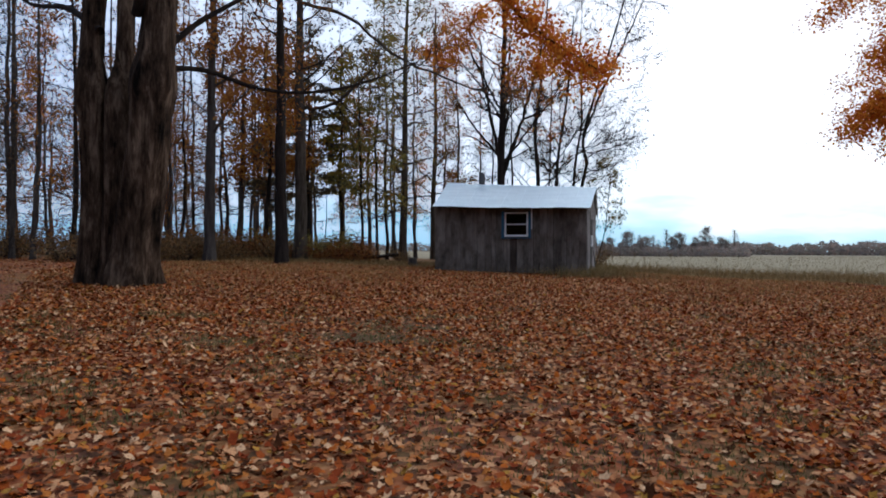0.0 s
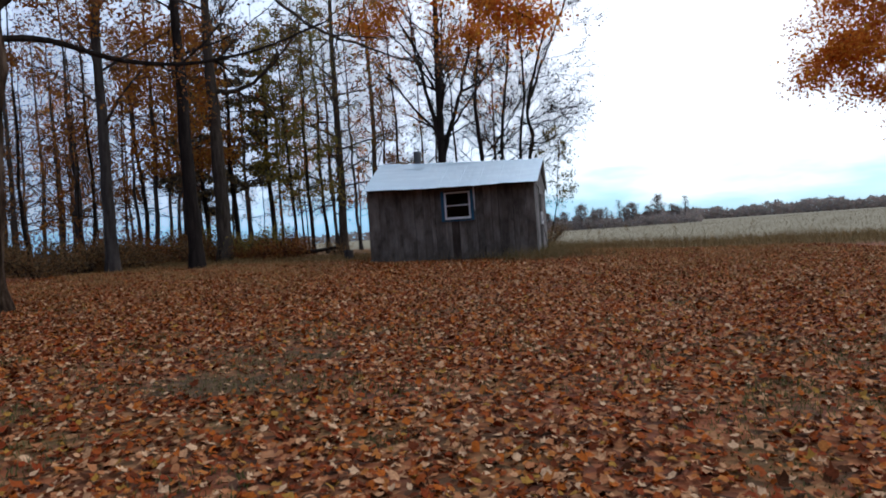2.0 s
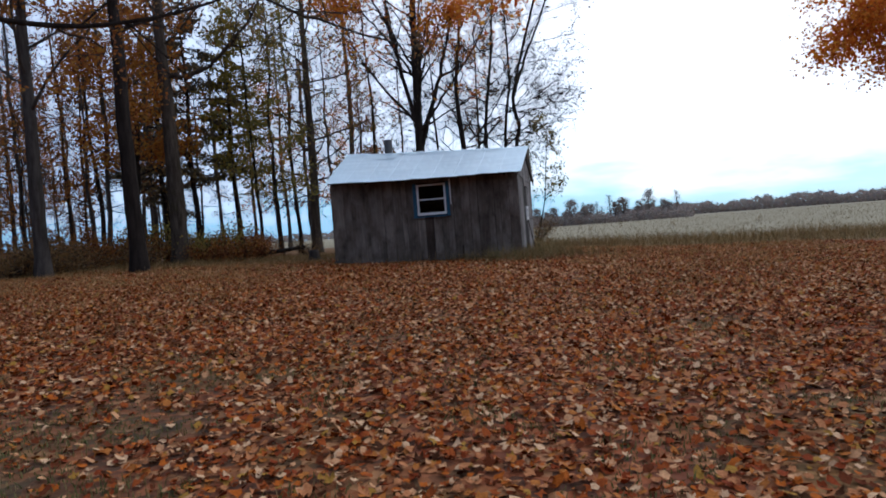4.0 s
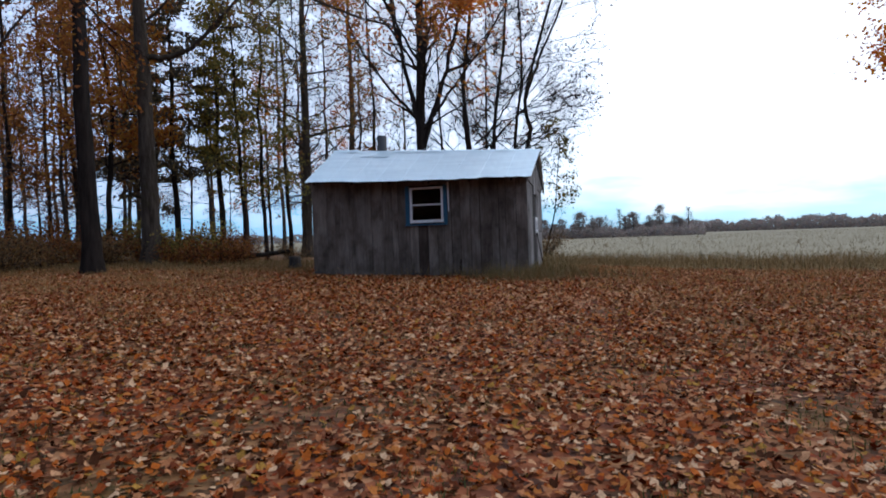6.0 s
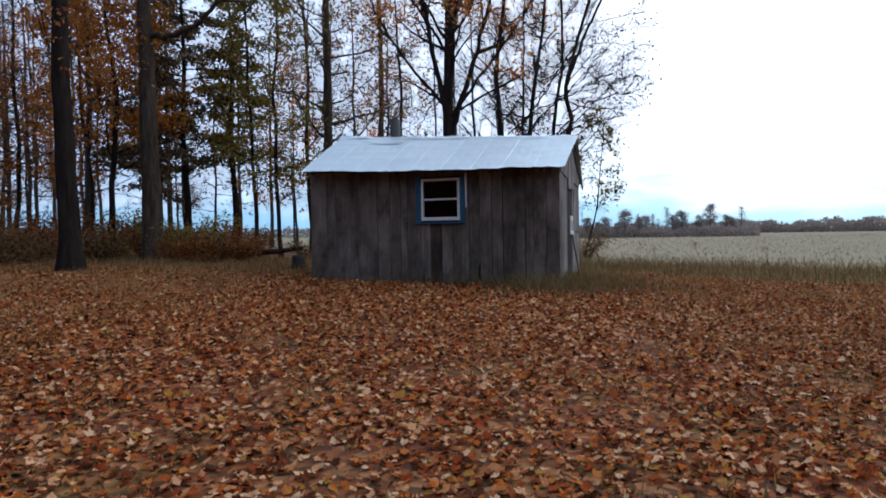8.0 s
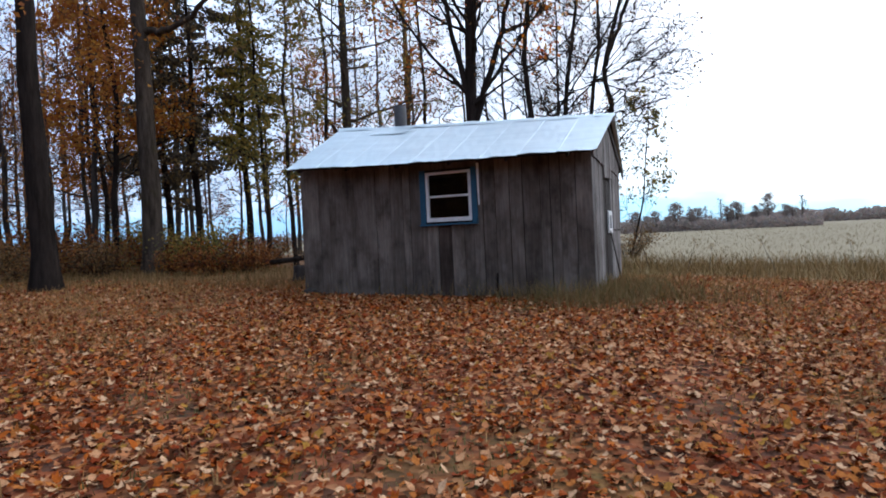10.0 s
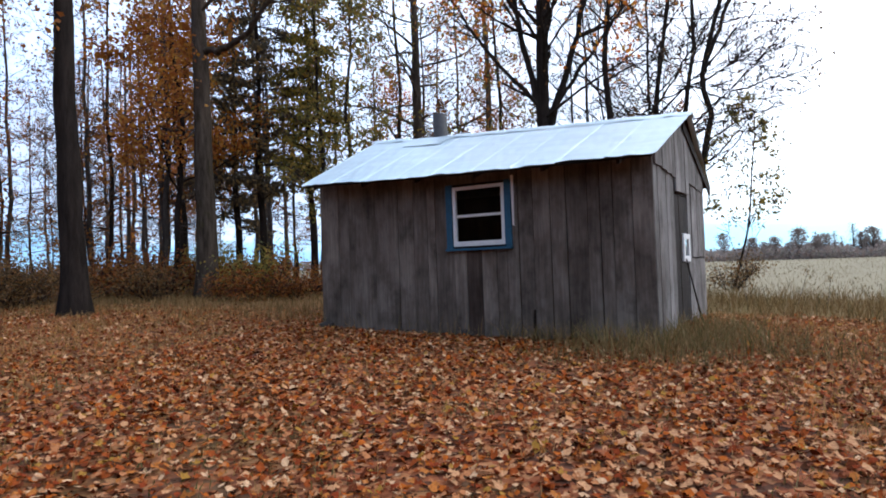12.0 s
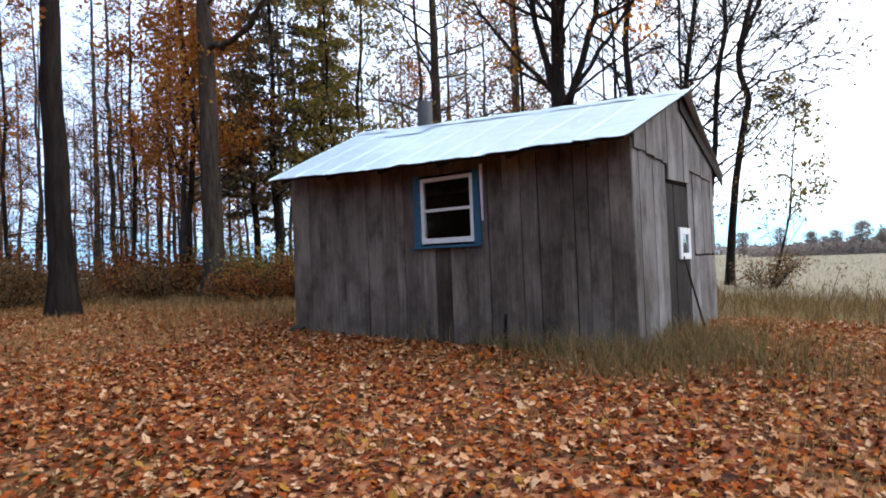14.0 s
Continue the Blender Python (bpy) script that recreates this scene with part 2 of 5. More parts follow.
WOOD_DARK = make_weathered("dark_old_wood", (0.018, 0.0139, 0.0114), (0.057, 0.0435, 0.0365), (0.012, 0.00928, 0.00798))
WOOD_DOOR_RAKE = make_weathered("blackened_door_and_shaded_rake", (0.012, 0.009, 0.007), (0.042, 0.032, 0.026), (0.009, 0.007, 0.006))
WHITE = make_plain("chipped_white_paint", (0.74, 0.73, 0.70), 0.55, 0.35)
BLUE = make_plain("faded_blue_paint", (0.033, 0.105, 0.165), 0.6, 0.7)
FLUE = make_plain("grey_flue_metal", (0.085, 0.082, 0.082), 0.55, 0.6, 0.3)
STONE = make_plain("field_stone", (0.055, 0.045, 0.038), 0.95, 0.7)

k = Mat("galvanised_roof_sheet", 0.40, 0.6)
stain = k.noise(1.6, 5.0, (0.5, 2.2, 2.2))
c = k.ramp(stain, [(0.3, (0.60, 0.72, 0.78)), (0.7, (0.71, 0.83, 0.88))])
c = k.mix(k.ramp(k.noise(7.0, 5.0), [(0.62, (0, 0, 0)), (0.8, (0.5, 0.5, 0.5))]), c, (0.55, 0.53, 0.5))
c = k.mix(0.12, c, k.ramp(k.obj_random(), [(0, (0.8, 0.82, 0.84)), (1, (1, 1, 1))]), "MULTIPLY")
k.color(c).bump(k.noise(5.0, 3.0), 0.25, 0.02)
ROOF = k.m

k = Mat("window_glass", 0.04)
k.color((0.8, 0.85, 0.85))
k.b.inputs["Transmission Weight"].default_value = 1.0
k.b.inputs["IOR"].default_value = 1.33
GLASS = k.m

# ground: leaf-strewn turf, rough grass and the cropped field
k = Mat("leafy_ground", 0.95)
vor = k.n.new("ShaderNodeTexVoronoi")
vor.inputs["Scale"].default_value = 13.0
k.l.new(k.tc.outputs["Object"], vor.inputs[0])
vsep = k.n.new("ShaderNodeSeparateColor")
k.l.new(vor.outputs["Color"], vsep.inputs[0])
leafy = k.ramp(vsep.outputs[0], [(0.0, (0.156, 0.049, 0.0213)), (0.25, (0.264, 0.0833, 0.0304)), (0.5, (0.09, 0.0372, 0.019)), (0.7, (0.36, 0.157, 0.0646)), (0.88, (0.24, 0.0686, 0.0228))], "CONSTANT")
turf = k.ramp(k.noise(22.0, 6.0), [(0.3, (0.070, 0.044, 0.013)), (0.7, (0.215, 0.138, 0.036))])
lawn = k.mix(k.ramp(k.noise(0.9, 5.0), [(0.46, (0, 0, 0)), (0.70, (0.7, 0.7, 0.7))]), leafy, turf)
lawn = k.mix(k.attribute("rough"), lawn, turf)
soil = k.ramp(k.noise(30.0, 6.0), [(0.3, (0.020, 0.018, 0.010)), (0.7, (0.070, 0.058, 0.026))])
lawn = k.mix(k.math("MULTIPLY", k.attribute("worn"), 0.85), lawn, soil)
straw = k.ramp(k.noise(7.0, 6.0, (0.35, 1, 1)), [(0.3, (0.20, 0.162, 0.094)), (0.7, (0.335, 0.28, 0.175))])
straw = k.mix(0.5, straw, k.ramp(k.noise(0.035, 4.0, (0.4, 2.2, 1)), [(0.35, (0.72, 0.70, 0.66)), (0.65, (1, 1, 1))]), "MULTIPLY")
k.color(k.mix(k.attribute("field"), lawn, straw)).bump(vor.outputs["Distance"], 0.5, 0.03)
GROUND = k.m


# ---- building helpers ----
def mesh_fast(name, verts, faces, mat):
    """A mesh from an array of points and an array of faces that all have as many corners."""
    me = bpy.data.meshes.new(name)
    nf, nc = faces.shape
    me.vertices.add(len(verts))
    me.vertices.foreach_set("co", np.ascontiguousarray(verts, np.float32).ravel())
    me.loops.add(nf * nc)
    me.loops.foreach_set("vertex_index", np.ascontiguousarray(faces, np.int32).ravel())
    me.polygons.add(nf)
    me.polygons.foreach_set("loop_start", np.arange(nf, dtype=np.int32) * nc)
    me.materials.append(mat)
    me.update(calc_edges=True)
    return me


def mesh_part(name, me, parent=None, label=""):
    ob = new(name, me)
    ob.parent = parent
    return tagged(ob, label) if label else ob


def part(name, bm, material, parent, label=""):
    me = bpy.data.meshes.new(name)
    bm.to_mesh(me)
    bm.free()
    me.materials.append(material)
    return mesh_part(name, me, parent, label)


def thing(name, m, label, category, group="", kind=""):
    ob = new(name)
    ob.empty_display_size = 0.2
    ob.matrix_world = m
    return tagged(ob, label, category, group, kind)


def box(x0, y0, z0, x1, y1, z1, bevel=0.004):
    bm = bmesh.new()
    bmesh.ops.create_cube(bm, size=1)
    for v in bm.verts:
        v.co = Vector(((x0 + x1) / 2 + v.co.x * (x1 - x0), (y0 + y1) / 2 + v.co.y * (y1 - y0), (z0 + z1) / 2 + v.co.z * (z1 - z0)))
    if bevel:
        bmesh.ops.bevel(bm, geom=bm.edges[:], offset=bevel, segments=1, affect="EDGES")
    return bm


def prism(outline, axis, a, b):
    """A flat outline [(p, q), ...] given thickness from a to b along axis 'x' or 'y'; q is up."""
    bm = bmesh.new()
    at = (lambda p, q, d: (d, p, q)) if axis == "x" else (lambda p, q, d: (p, d, q))
    one = [bm.verts.new(at(p, q, a)) for p, q in outline]
    two = [bm.verts.new(at(p, q, b)) for p, q in outline]
    bm.faces.new(one)
    bm.faces.new(two[::-1])
    n = len(outline)
    for i in range(n):
        bm.faces.new((one[i], two[i], two[(i + 1) % n], one[(i + 1) % n]))
    bmesh.ops.recalc_face_normals(bm, faces=bm.faces[:])
    return bm


class Wood:
    """Gathers tubes into one mesh."""

    def __init__(self):
        self.v, self.f, self.count = [], [], 0

    def tube(self, pts, radii, sides):
        pts = np.asarray(pts, float)
        n = len(pts)
        tan = np.gradient(pts, axis=0)
        tan /= np.linalg.norm(tan, axis=1)[:, None] + 1e-9
        ref = np.array([0.0, 0.0, 1.0]) if abs(tan[0, 2]) < 0.8 else np.array([1.0, 0.0, 0.0])
        s = np.cross(tan, ref)
        s /= np.linalg.norm(s, axis=1)[:, None] + 1e-9
        u = np.cross(s, tan)
        ang = np.linspace(0, 2 * math.pi, sides, endpoint=False)
        rad = np.asarray(radii, float)
        if rad.ndim == 1:
            rad = np.repeat(rad[:, None], sides, 1)
        ring = pts[:, None, :] + rad[:, :, None] * (np.cos(ang)[None, :, None] * s[:, None, :] + np.sin(ang)[None, :, None] * u[:, None, :])
        self.v.append(ring.reshape(-1, 3))
        i, j = np.meshgrid(np.arange(n - 1), np.arange(sides), indexing="ij")
        jn = (j + 1) % sides
        self.f.append(np.stack([i * sides + j, i * sides + jn, (i + 1) * sides + jn, (i + 1) * sides + j], -1).reshape(-1, 4) + self.count)
        self.count += n * sides

    def mesh(self, name, mat, smooth=True):
        me = mesh_fast(name, np.concatenate(self.v), np.concatenate(self.f), mat)
        if smooth:
            me.polygons.foreach_set("use_smooth", np.ones(len(me.polygons), bool))
        return me


def leaf_mesh(name, places, sizes, mat, rng, droop=0.0, slim=0.7):
    """Small folded leaves at the given places, turned every way."""
    n = len(places)
    a = rng.normal(size=(n, 3))
    a[:, 2] -= droop
    a /= np.linalg.norm(a, axis=1)[:, None]
    b = np.cross(a, rng.normal(size=(n, 3)))
    b /= np.linalg.norm(b, axis=1)[:, None] + 1e-9
    c = np.cross(a, b)
    s = np.asarray(sizes)[:, None]
    base = np.asarray(places)
    v = np.stack([base, base + s * (0.55 * a + 0.5 * slim * b + 0.12 * c), base + s * a, base + s * (0.55 * a - 0.5 * slim * b + 0.12 * c)], 1).reshape(-1, 3)
    f = np.arange(n * 4).reshape(n, 4)
    tri = np.concatenate([f[:, [0, 1, 2]], f[:, [0, 2, 3]]])
    return mesh_fast(name, v, tri, mat)


def wander(rng, start, heading, length, steps, wobble, lift=0.0):
    """A crooked line of points."""
    p, d = np.array(start, float), np.array(heading, float)
    d /= np.linalg.norm(d)
    pts = [p.copy()]
    for _ in range(steps):
        d = d + rng.normal(size=3) * wobble
        d[2] += lift
        d /= np.linalg.norm(d)
        p = p + d * length / steps
        pts.append(p.copy())
    return np.array(pts)


def branch_out(rng, limbs, twigs, line, r0, depth, tips, spread=0.9, sub=4, lift=0.03):
    """Side shoots along a limb, and shoots along those."""
    length = np.linalg.norm(np.diff(line, axis=0), axis=1).sum()
    for _ in range(sub):
        t = rng.uniform(0.25, 0.98)
        i = min(int(t * (len(line) - 1)), len(line) - 2)
        p = line[i] + (line[i + 1] - line[i]) * (t * (len(line) - 1) - i)
        d = line[i + 1] - line[i]
        d = d / np.linalg.norm(d) + rng.normal(size=3) * spread * np.array([0.75, 0.75, 0.55])
        ln = length * rng.uniform(0.28, 0.6) * (1.15 - 0.5 * t)
        shoot = wander(rng, p, d, ln, 3 if depth else 2, 0.18, lift)
        r = r0 * (1 - 0.7 * t) * 0.5
        if depth:
            limbs.tube(shoot, np.linspace(r, r * 0.3, len(shoot)), 4)
            branch_out(rng, limbs, twigs, shoot, r, depth - 1, tips, spread, sub, lift)
        else:
            twigs.tube(shoot, np.linspace(max(r, 0.0105), 0.005, len(shoot)), 3)
            tips.append(shoot[-1])
            tips.append(shoot[len(shoot) // 2])


def trunk_line(rng, height, lean, wobble, steps=12):
    z = np.linspace(-0.25, height, steps + 1)
    w = np.cumsum(rng.normal(size=(steps + 1, 2)) * wobble, axis=0)
    w -= w[0]
    return np.stack([lean[0] * z + w[:, 0], lean[1] * z + w[:, 1], z], 1)


def build_tree(label, seed, height, r0, mat, leaf=None, leaf_n=0, leaf_size=0.13, lean=(0, 0), wobble=0.05, first=0.35, limbs_n=14,
               limb_len=3.5, rise=0.55, sub=4, depth=1, flare=1.5, scatter=0.15, limbs_extra=(), sides=10, lift=0.04, leaf_low=0.0, extra_leaf=0, name="tree", bends=(), forks=()):
    rng = np.random.default_rng(seed)
    line = np.array(bends, float) if bends else trunk_line(rng, height, lean, wobble)
    root = thing(name, Matrix.Identity(4), label, "tree")
    stem, twigs, tips, crowd = Wood(), Wood(), [], []
    fine = np.linspace(0, 1, 40)
    zz = np.interp(fine, np.linspace(0, 1, len(line)), line[:, 2])
    pts = np.stack([np.interp(zz, line[:, 2], line[:, i]) for i in range(3)], 1)
    h = np.clip(zz / height, 0, 1)
    rad = r0 * (1 - 0.72 * h ** 1.1) * (1 + (flare - 1) * np.exp(-np.clip(zz, 0, None) / 0.35))
    lob = 1 + 0.10 * np.exp(-np.clip(zz, 0, None) / 0.9)[:, None] * np.cos(np.linspace(0, 2 * math.pi, sides, endpoint=False)[None, :] * 4 + seed) + rng.normal(size=(len(zz), sides)) * 0.025
    stem.tube(pts, rad[:, None] * lob, sides)
    for i in range(limbs_n):
        t = first + (1 - first) * (i + rng.uniform(0, 0.9)) / limbs_n
        p = np.array([np.interp(t * height, line[:, 2], line[:, a]) for a in range(3)])
        az = i * 2.4 + rng.uniform(-0.6, 0.6)
        ln = limb_len * rng.uniform(0.6, 1.15) * (1.12 - 0.7 * (t - first) / (1 - first + 1e-6))
        d = (math.cos(az), math.sin(az), rise * rng.uniform(0.3, 1.6))
        limb = wander(rng, p, d, ln, 6, 0.13, lift)
        r = r0 * (1 - 0.72 * t) * rng.uniform(0.24, 0.42)
        one = Wood()
        one.tube(limb, np.linspace(r, r * 0.22, len(limb)), 5)
        mesh_part("branch", one.mesh("branch", mat), root)
        branch_out(rng, twigs, twigs, limb, r, depth, tips, 0.85, sub, 0.02)
    for start, steps, r in (*limbs_extra, *forks):
        ctrl = np.array([start, *steps], float)
        u = np.linspace(0, len(ctrl) - 1, 4 * len(ctrl))
        limb = np.stack([np.interp(u, np.arange(len(ctrl)), ctrl[:, i]) for i in range(3)], 1)
        limb[1:-1] = (limb[:-2] + 2 * limb[1:-1] + limb[2:]) / 4
        limb += rng.normal(size=limb.shape) * 0.03
        one = Wood()
        one.tube(limb, np.linspace(r, r * 0.3, len(limb)), 7)
        mesh_part("branch", one.mesh("branch", mat), root)
        first_tip = len(tips)
        branch_out(rng, twigs, twigs, limb[len(limb) // 4:], r, depth, tips, 0.8, sub + 3, -0.01)
        if extra_leaf and (start, steps, r) not in forks:
            hung = np.array(tips[first_tip:])
            crowd.append(hung[rng.integers(0, len(hung), extra_leaf)] + rng.normal(size=(extra_leaf, 3)) * scatter * np.array([1.4, 1.4, 0.9]))
    mesh_part("trunk", stem.mesh("trunk", mat), root)
    if twigs.count:
        tagged(mesh_part("twig_spray", twigs.mesh("twig_spray", mat), root), kind="stuff")
    if leaf and leaf_n and tips:
        tips = np.array(tips)
        tips = tips[tips[:, 2] > leaf_low]
        clump = tips[rng.random(len(tips)) < 0.75]
        at = clump[rng.integers(0, len(clump), leaf_n)] + rng.normal(size=(leaf_n, 3)) * scatter
        at = np.concatenate([at, *crowd])
        tagged(mesh_part("foliage", leaf_mesh("foliage", at, rng.uniform(0.7, 1.3, len(at)) * leaf_size, leaf, rng, 0.5), root), kind="stuff")
    return root


def put(tree, x, y, turn=0.0, size=1.0, sink=0.02):
    tree.matrix_world = Matrix.Translation((x, y, ground_z(x, y) - sink)) @ Matrix.Rotation(radians(turn), 4, "Z") @ Matrix.Scale(size, 4)
    return tree


# ---- ground ----
def soft_clip(v, lo, hi, s=3.0):
    """A clamp with rounded corners."""
    v = lo + s * np.logaddexp(0, (v - lo) / s)
    return hi - s * np.logaddexp(0, (hi - v) / s)


def ground_z(x, y):
    x, y = np.asarray(x, float), np.asarray(y, float)
    return 0.087 - 0.0296 * soft_clip(x, -14, 14) + 0.0286 * soft_clip(y, -25, 27) + 0.62 * np.clip((np.hypot(x, y) - 45) / 75, 0, 1)


def field_edge(x):
    """y past which the cropped field lies."""
    return np.where(x > 5, 33.0 - 0.25 * np.clip(x - 5, 0, 60), 47.0)


def lawn_edge(x):
    """y past which the long grass begins on the open side."""
    return 27.0 - 0.36 * np.clip(x - 5, 0, 40)


def spread(lo, hi, step, far):
    core = np.arange(lo, hi + step / 2, step)
    grow = step * 1.35 ** np.arange(1, 40)
    out = np.cumsum(grow)
    out = out[out < far]
    return np.concatenate([lo - out[::-1], core, hi + out])


# worn places in the lawn where few leaves lie: x, y, half-lengths, how bare
WORN = ((-1.7, 9.5, 1.3, 0.7, 0.5), (5.9, 9.3, 1.2, 0.5, 0.5), (-0.9, 10.6, 0.9, 0.4, 0.5), (4.6, 12.4, 0.7, 0.3, 0.5), (3.2, 14.6, 0.5, 0.25, 0.4), (6.6, 17.6, 0.6, 0.3, 0.4), (0.2, 5.2, 0.6, 0.3, 0.4), (-3.4, 7.6, 0.8, 0.4, 0.5),
        (-0.81, 9.34, 0.6, 0.38, 1.0), (-1.5, 8.2, 0.95, 0.45, 1.1), (3.95, 9.0, 0.5, 0.3, 0.7), (0.63, 12.1, 0.4, 0.25, 0.9), (1.2, 13.7, 0.25, 0.3, 0.6), (4.16, 12.2, 0.3, 0.2, 0.7), (3.9, 17.2, 0.25, 0.2, 0.8), (0.1, 16.8, 0.3, 0.2, 0.7),
        (2.3, 22.1, 0.3, 0.15, 0.6), (2.9, 21.5, 0.3, 0.15, 0.6), (4.1, 23.1, 0.5, 0.3, 0.5), (5.3, 15.7, 0.25, 0.2, 0.7))


def worn(x, y):
    return np.max([bare * np.exp(-((x - cx) / a) ** 2 - ((y - cy) / b) ** 2) for cx, cy, a, b, bare in WORN], axis=0)


gx, gy = spread(-24, 30, 0.4, 2400), spread(-8, 50, 0.4, 2400)
GX, GY = np.meshgrid(gx, gy, indexing="ij")
hump = np.array([[noise.noise((x * 0.5, y * 0.5, 0.0)) * 0.035 + noise.noise((x * 0.13, y * 0.13, 4.0)) * 0.05 if -40 < x < 50 and -20 < y < 70 else 0.0 for y in gy] for x in gx])
near_path = np.exp(-((GX - 2) / 14) ** 2 - ((GY - 14) / 18) ** 2)
GZ = ground_z(GX, GY) + hump * (1 - 0.45 * near_path) + 0.14 * np.exp(-((GX - 4.9) / 1.9) ** 2 - ((GY - 24.9) / 2.2) ** 2)
nx, ny = len(gx), len(gy)
I, J = np.meshgrid(np.arange(nx - 1), np.arange(ny - 1), indexing="ij")
quads = np.stack([I * ny + J, (I + 1) * ny + J, (I + 1) * ny + J + 1, I * ny + J + 1], -1).reshape(-1, 4)
gme = mesh_fast("ground", np.stack([GX, GY, GZ], -1).reshape(-1, 3), quads, GROUND)
gme.polygons.foreach_set("use_smooth", np.ones(len(gme.polygons), bool))
for key, val in (("worn", worn(GX, GY)), ("field", np.clip((GY - field_edge(GX)) / 1.5, 0, 1)), ("rough", np.clip((GY - lawn_edge(GX)) / 1.2, 0, 1) * (GX > 3.6) + np.clip((GY - 25.5) / 3, 0, 0.45) * (GX <= 3.6))):
    gme.attributes.new(key, "FLOAT", "POINT").data.foreach_set("value", np.clip(val, 0, 1).astype(np.float32).ravel())
ground = tagged(new("ground", gme), "leaf-strewn turf running out into a pale cropped field", "ground", kind="structure")

HUMP_X, HUMP_Y = gx, gy


def surface_z(x, y):
    """The ground's height with its humps, by the grid of the sheet."""
    x, y = np.asarray(x, float), np.asarray(y, float)
    i = np.clip(np.searchsorted(HUMP_X, x) - 1, 0, nx - 2)
    j = np.clip(np.searchsorted(HUMP_Y, y) - 1, 0, ny - 2)
    a = (x - HUMP_X[i]) / (HUMP_X[i + 1] - HUMP_X[i])
    b = (y - HUMP_Y[j]) / (HUMP_Y[j + 1] - HUMP_Y[j])
    return GZ[i, j] * (1 - a) * (1 - b) + GZ[i + 1, j] * a * (1 - b) + GZ[i, j + 1] * (1 - a) * b + GZ[i + 1, j + 1] * a * b


# ---- shed ----
SHED_X, SHED_Y, SHED_TURN = -1.91, 24.684, -14.68
SHED = Matrix.Translation((SHED_X, SHED_Y, 0.786)) @ Matrix.Rotation(radians(SHED_TURN), 4, "Z")
LEN, DEP = 5.875, 3.745
shed = thing("shed", SHED, "old weathered grey board shed with a pale tin roof", "shed")
rng = np.random.default_rng(7)


V0, V1 = -0.551, DEP + 0.53               # the eaves


def ridge_z(u):
    return 3.652 - 0.0605 * u - 0.02 * math.sin(math.pi * u / LEN)


def roof_z(u, v):
    """The roof's underside."""
    t = abs(v - DEP / 2) / (DEP / 2 - V0)
    eave = 2.518 - 0.0274 * u - 0.03 * math.sin(math.pi * u / LEN)
    return ridge_z(u) + (eave - ridge_z(u)) * t


def roof_u(t, s, back=False):
    """Along the roof: t from ridge to eave, s from one rake to the other; the sheets are not cut square."""
    a = -0.096 + (0.166 * t if not back else 0.0)
    b = 6.068 + (-0.008 if not back else -0.124) * t
    return a + (b - a) * s


WIN = (2.808, 1.336, 3.708, 2.265)           # the white sash: u0, z0, u1, z1
# the frame walls behind the boards, with the window's and the door's openings
T0, T1 = 0.03, 0.11
for name, rect in (("wall_frame", (0.04, 0.02, WIN[0], 2.54)), ("wall_frame", (WIN[2], 0.02, LEN - 0.04, 2.54)), ("wall_frame", (WIN[0], 0.02, WIN[2], WIN[1])), ("wall_frame", (WIN[0], WIN[3], WIN[2], 2.54))):
    part(name, box(rect[0], T0, rect[1], rect[2], T1, rect[3], 0), WOOD_DARK, shed)
part("wall_frame", box(0.04, DEP - 0.11, 0.02, LEN - 0.04, DEP - 0.03, 2.52, 0), WOOD_DARK, shed)
part("wall_frame", prism([(0.12, 0.02), (DEP - 0.12, 0.02), (DEP - 0.12, 2.56), (DEP / 2, 3.50), (0.12, 2.56)], "x", 0.03, 0.1), WOOD_DARK, shed)
DOOR = (1.28, 2.25, 2.03)
part("wall_frame", prism([(0.12, 0.02), (DOOR[0], 0.02), (DOOR[0], DOOR[2]), (DOOR[1], DOOR[2]), (DOOR[1], 0.02), (DEP - 0.12, 0.02), (DEP - 0.12, 2.46), (DEP / 2, 3.20), (0.12, 2.46)], "x", LEN - 0.1, LEN - 0.03), WOOD_DARK, shed)
part("shed_floor", box(0.1, 0.12, 0.0, LEN - 0.1, DEP - 0.12, 0.03, 0), WOOD_DARK, shed)


def board(u0, z0, u1, z1, out, z1b=None, tilt=0.0, mat=WOOD, side="front", thick=0.024, wear=0.03):
    """An upright board with a worn lower end; on the front, u runs along the wall, on the gable it is v."""
    jag = [(u0 + tilt, z0 + rng.uniform(0, wear)), ((u0 * 2 + u1) / 3, z0 + rng.uniform(-0.3, 1) * wear), ((u0 + 2 * u1) / 3, z0 + rng.uniform(-0.3, 1) * wear), (u1 + tilt, z0 + rng.uniform(0, wear))]
    ring = jag + [(u1 - tilt * 0, z1 if z1b is None else z1b), (u0, z1)]
    if side == "front":
        return part("board", prism(ring, "y", -out, -out + thick), mat, shed)
    if side == "back":
        return part("board", prism(ring, "y", DEP + out - thick, DEP + out), mat, shed)
    if side == "left":
        return part("board", prism(ring, "x", -out, -out + thick), mat, shed)
    return part("board", prism(ring, "x", LEN + out - thick, LEN + out), mat, shed)


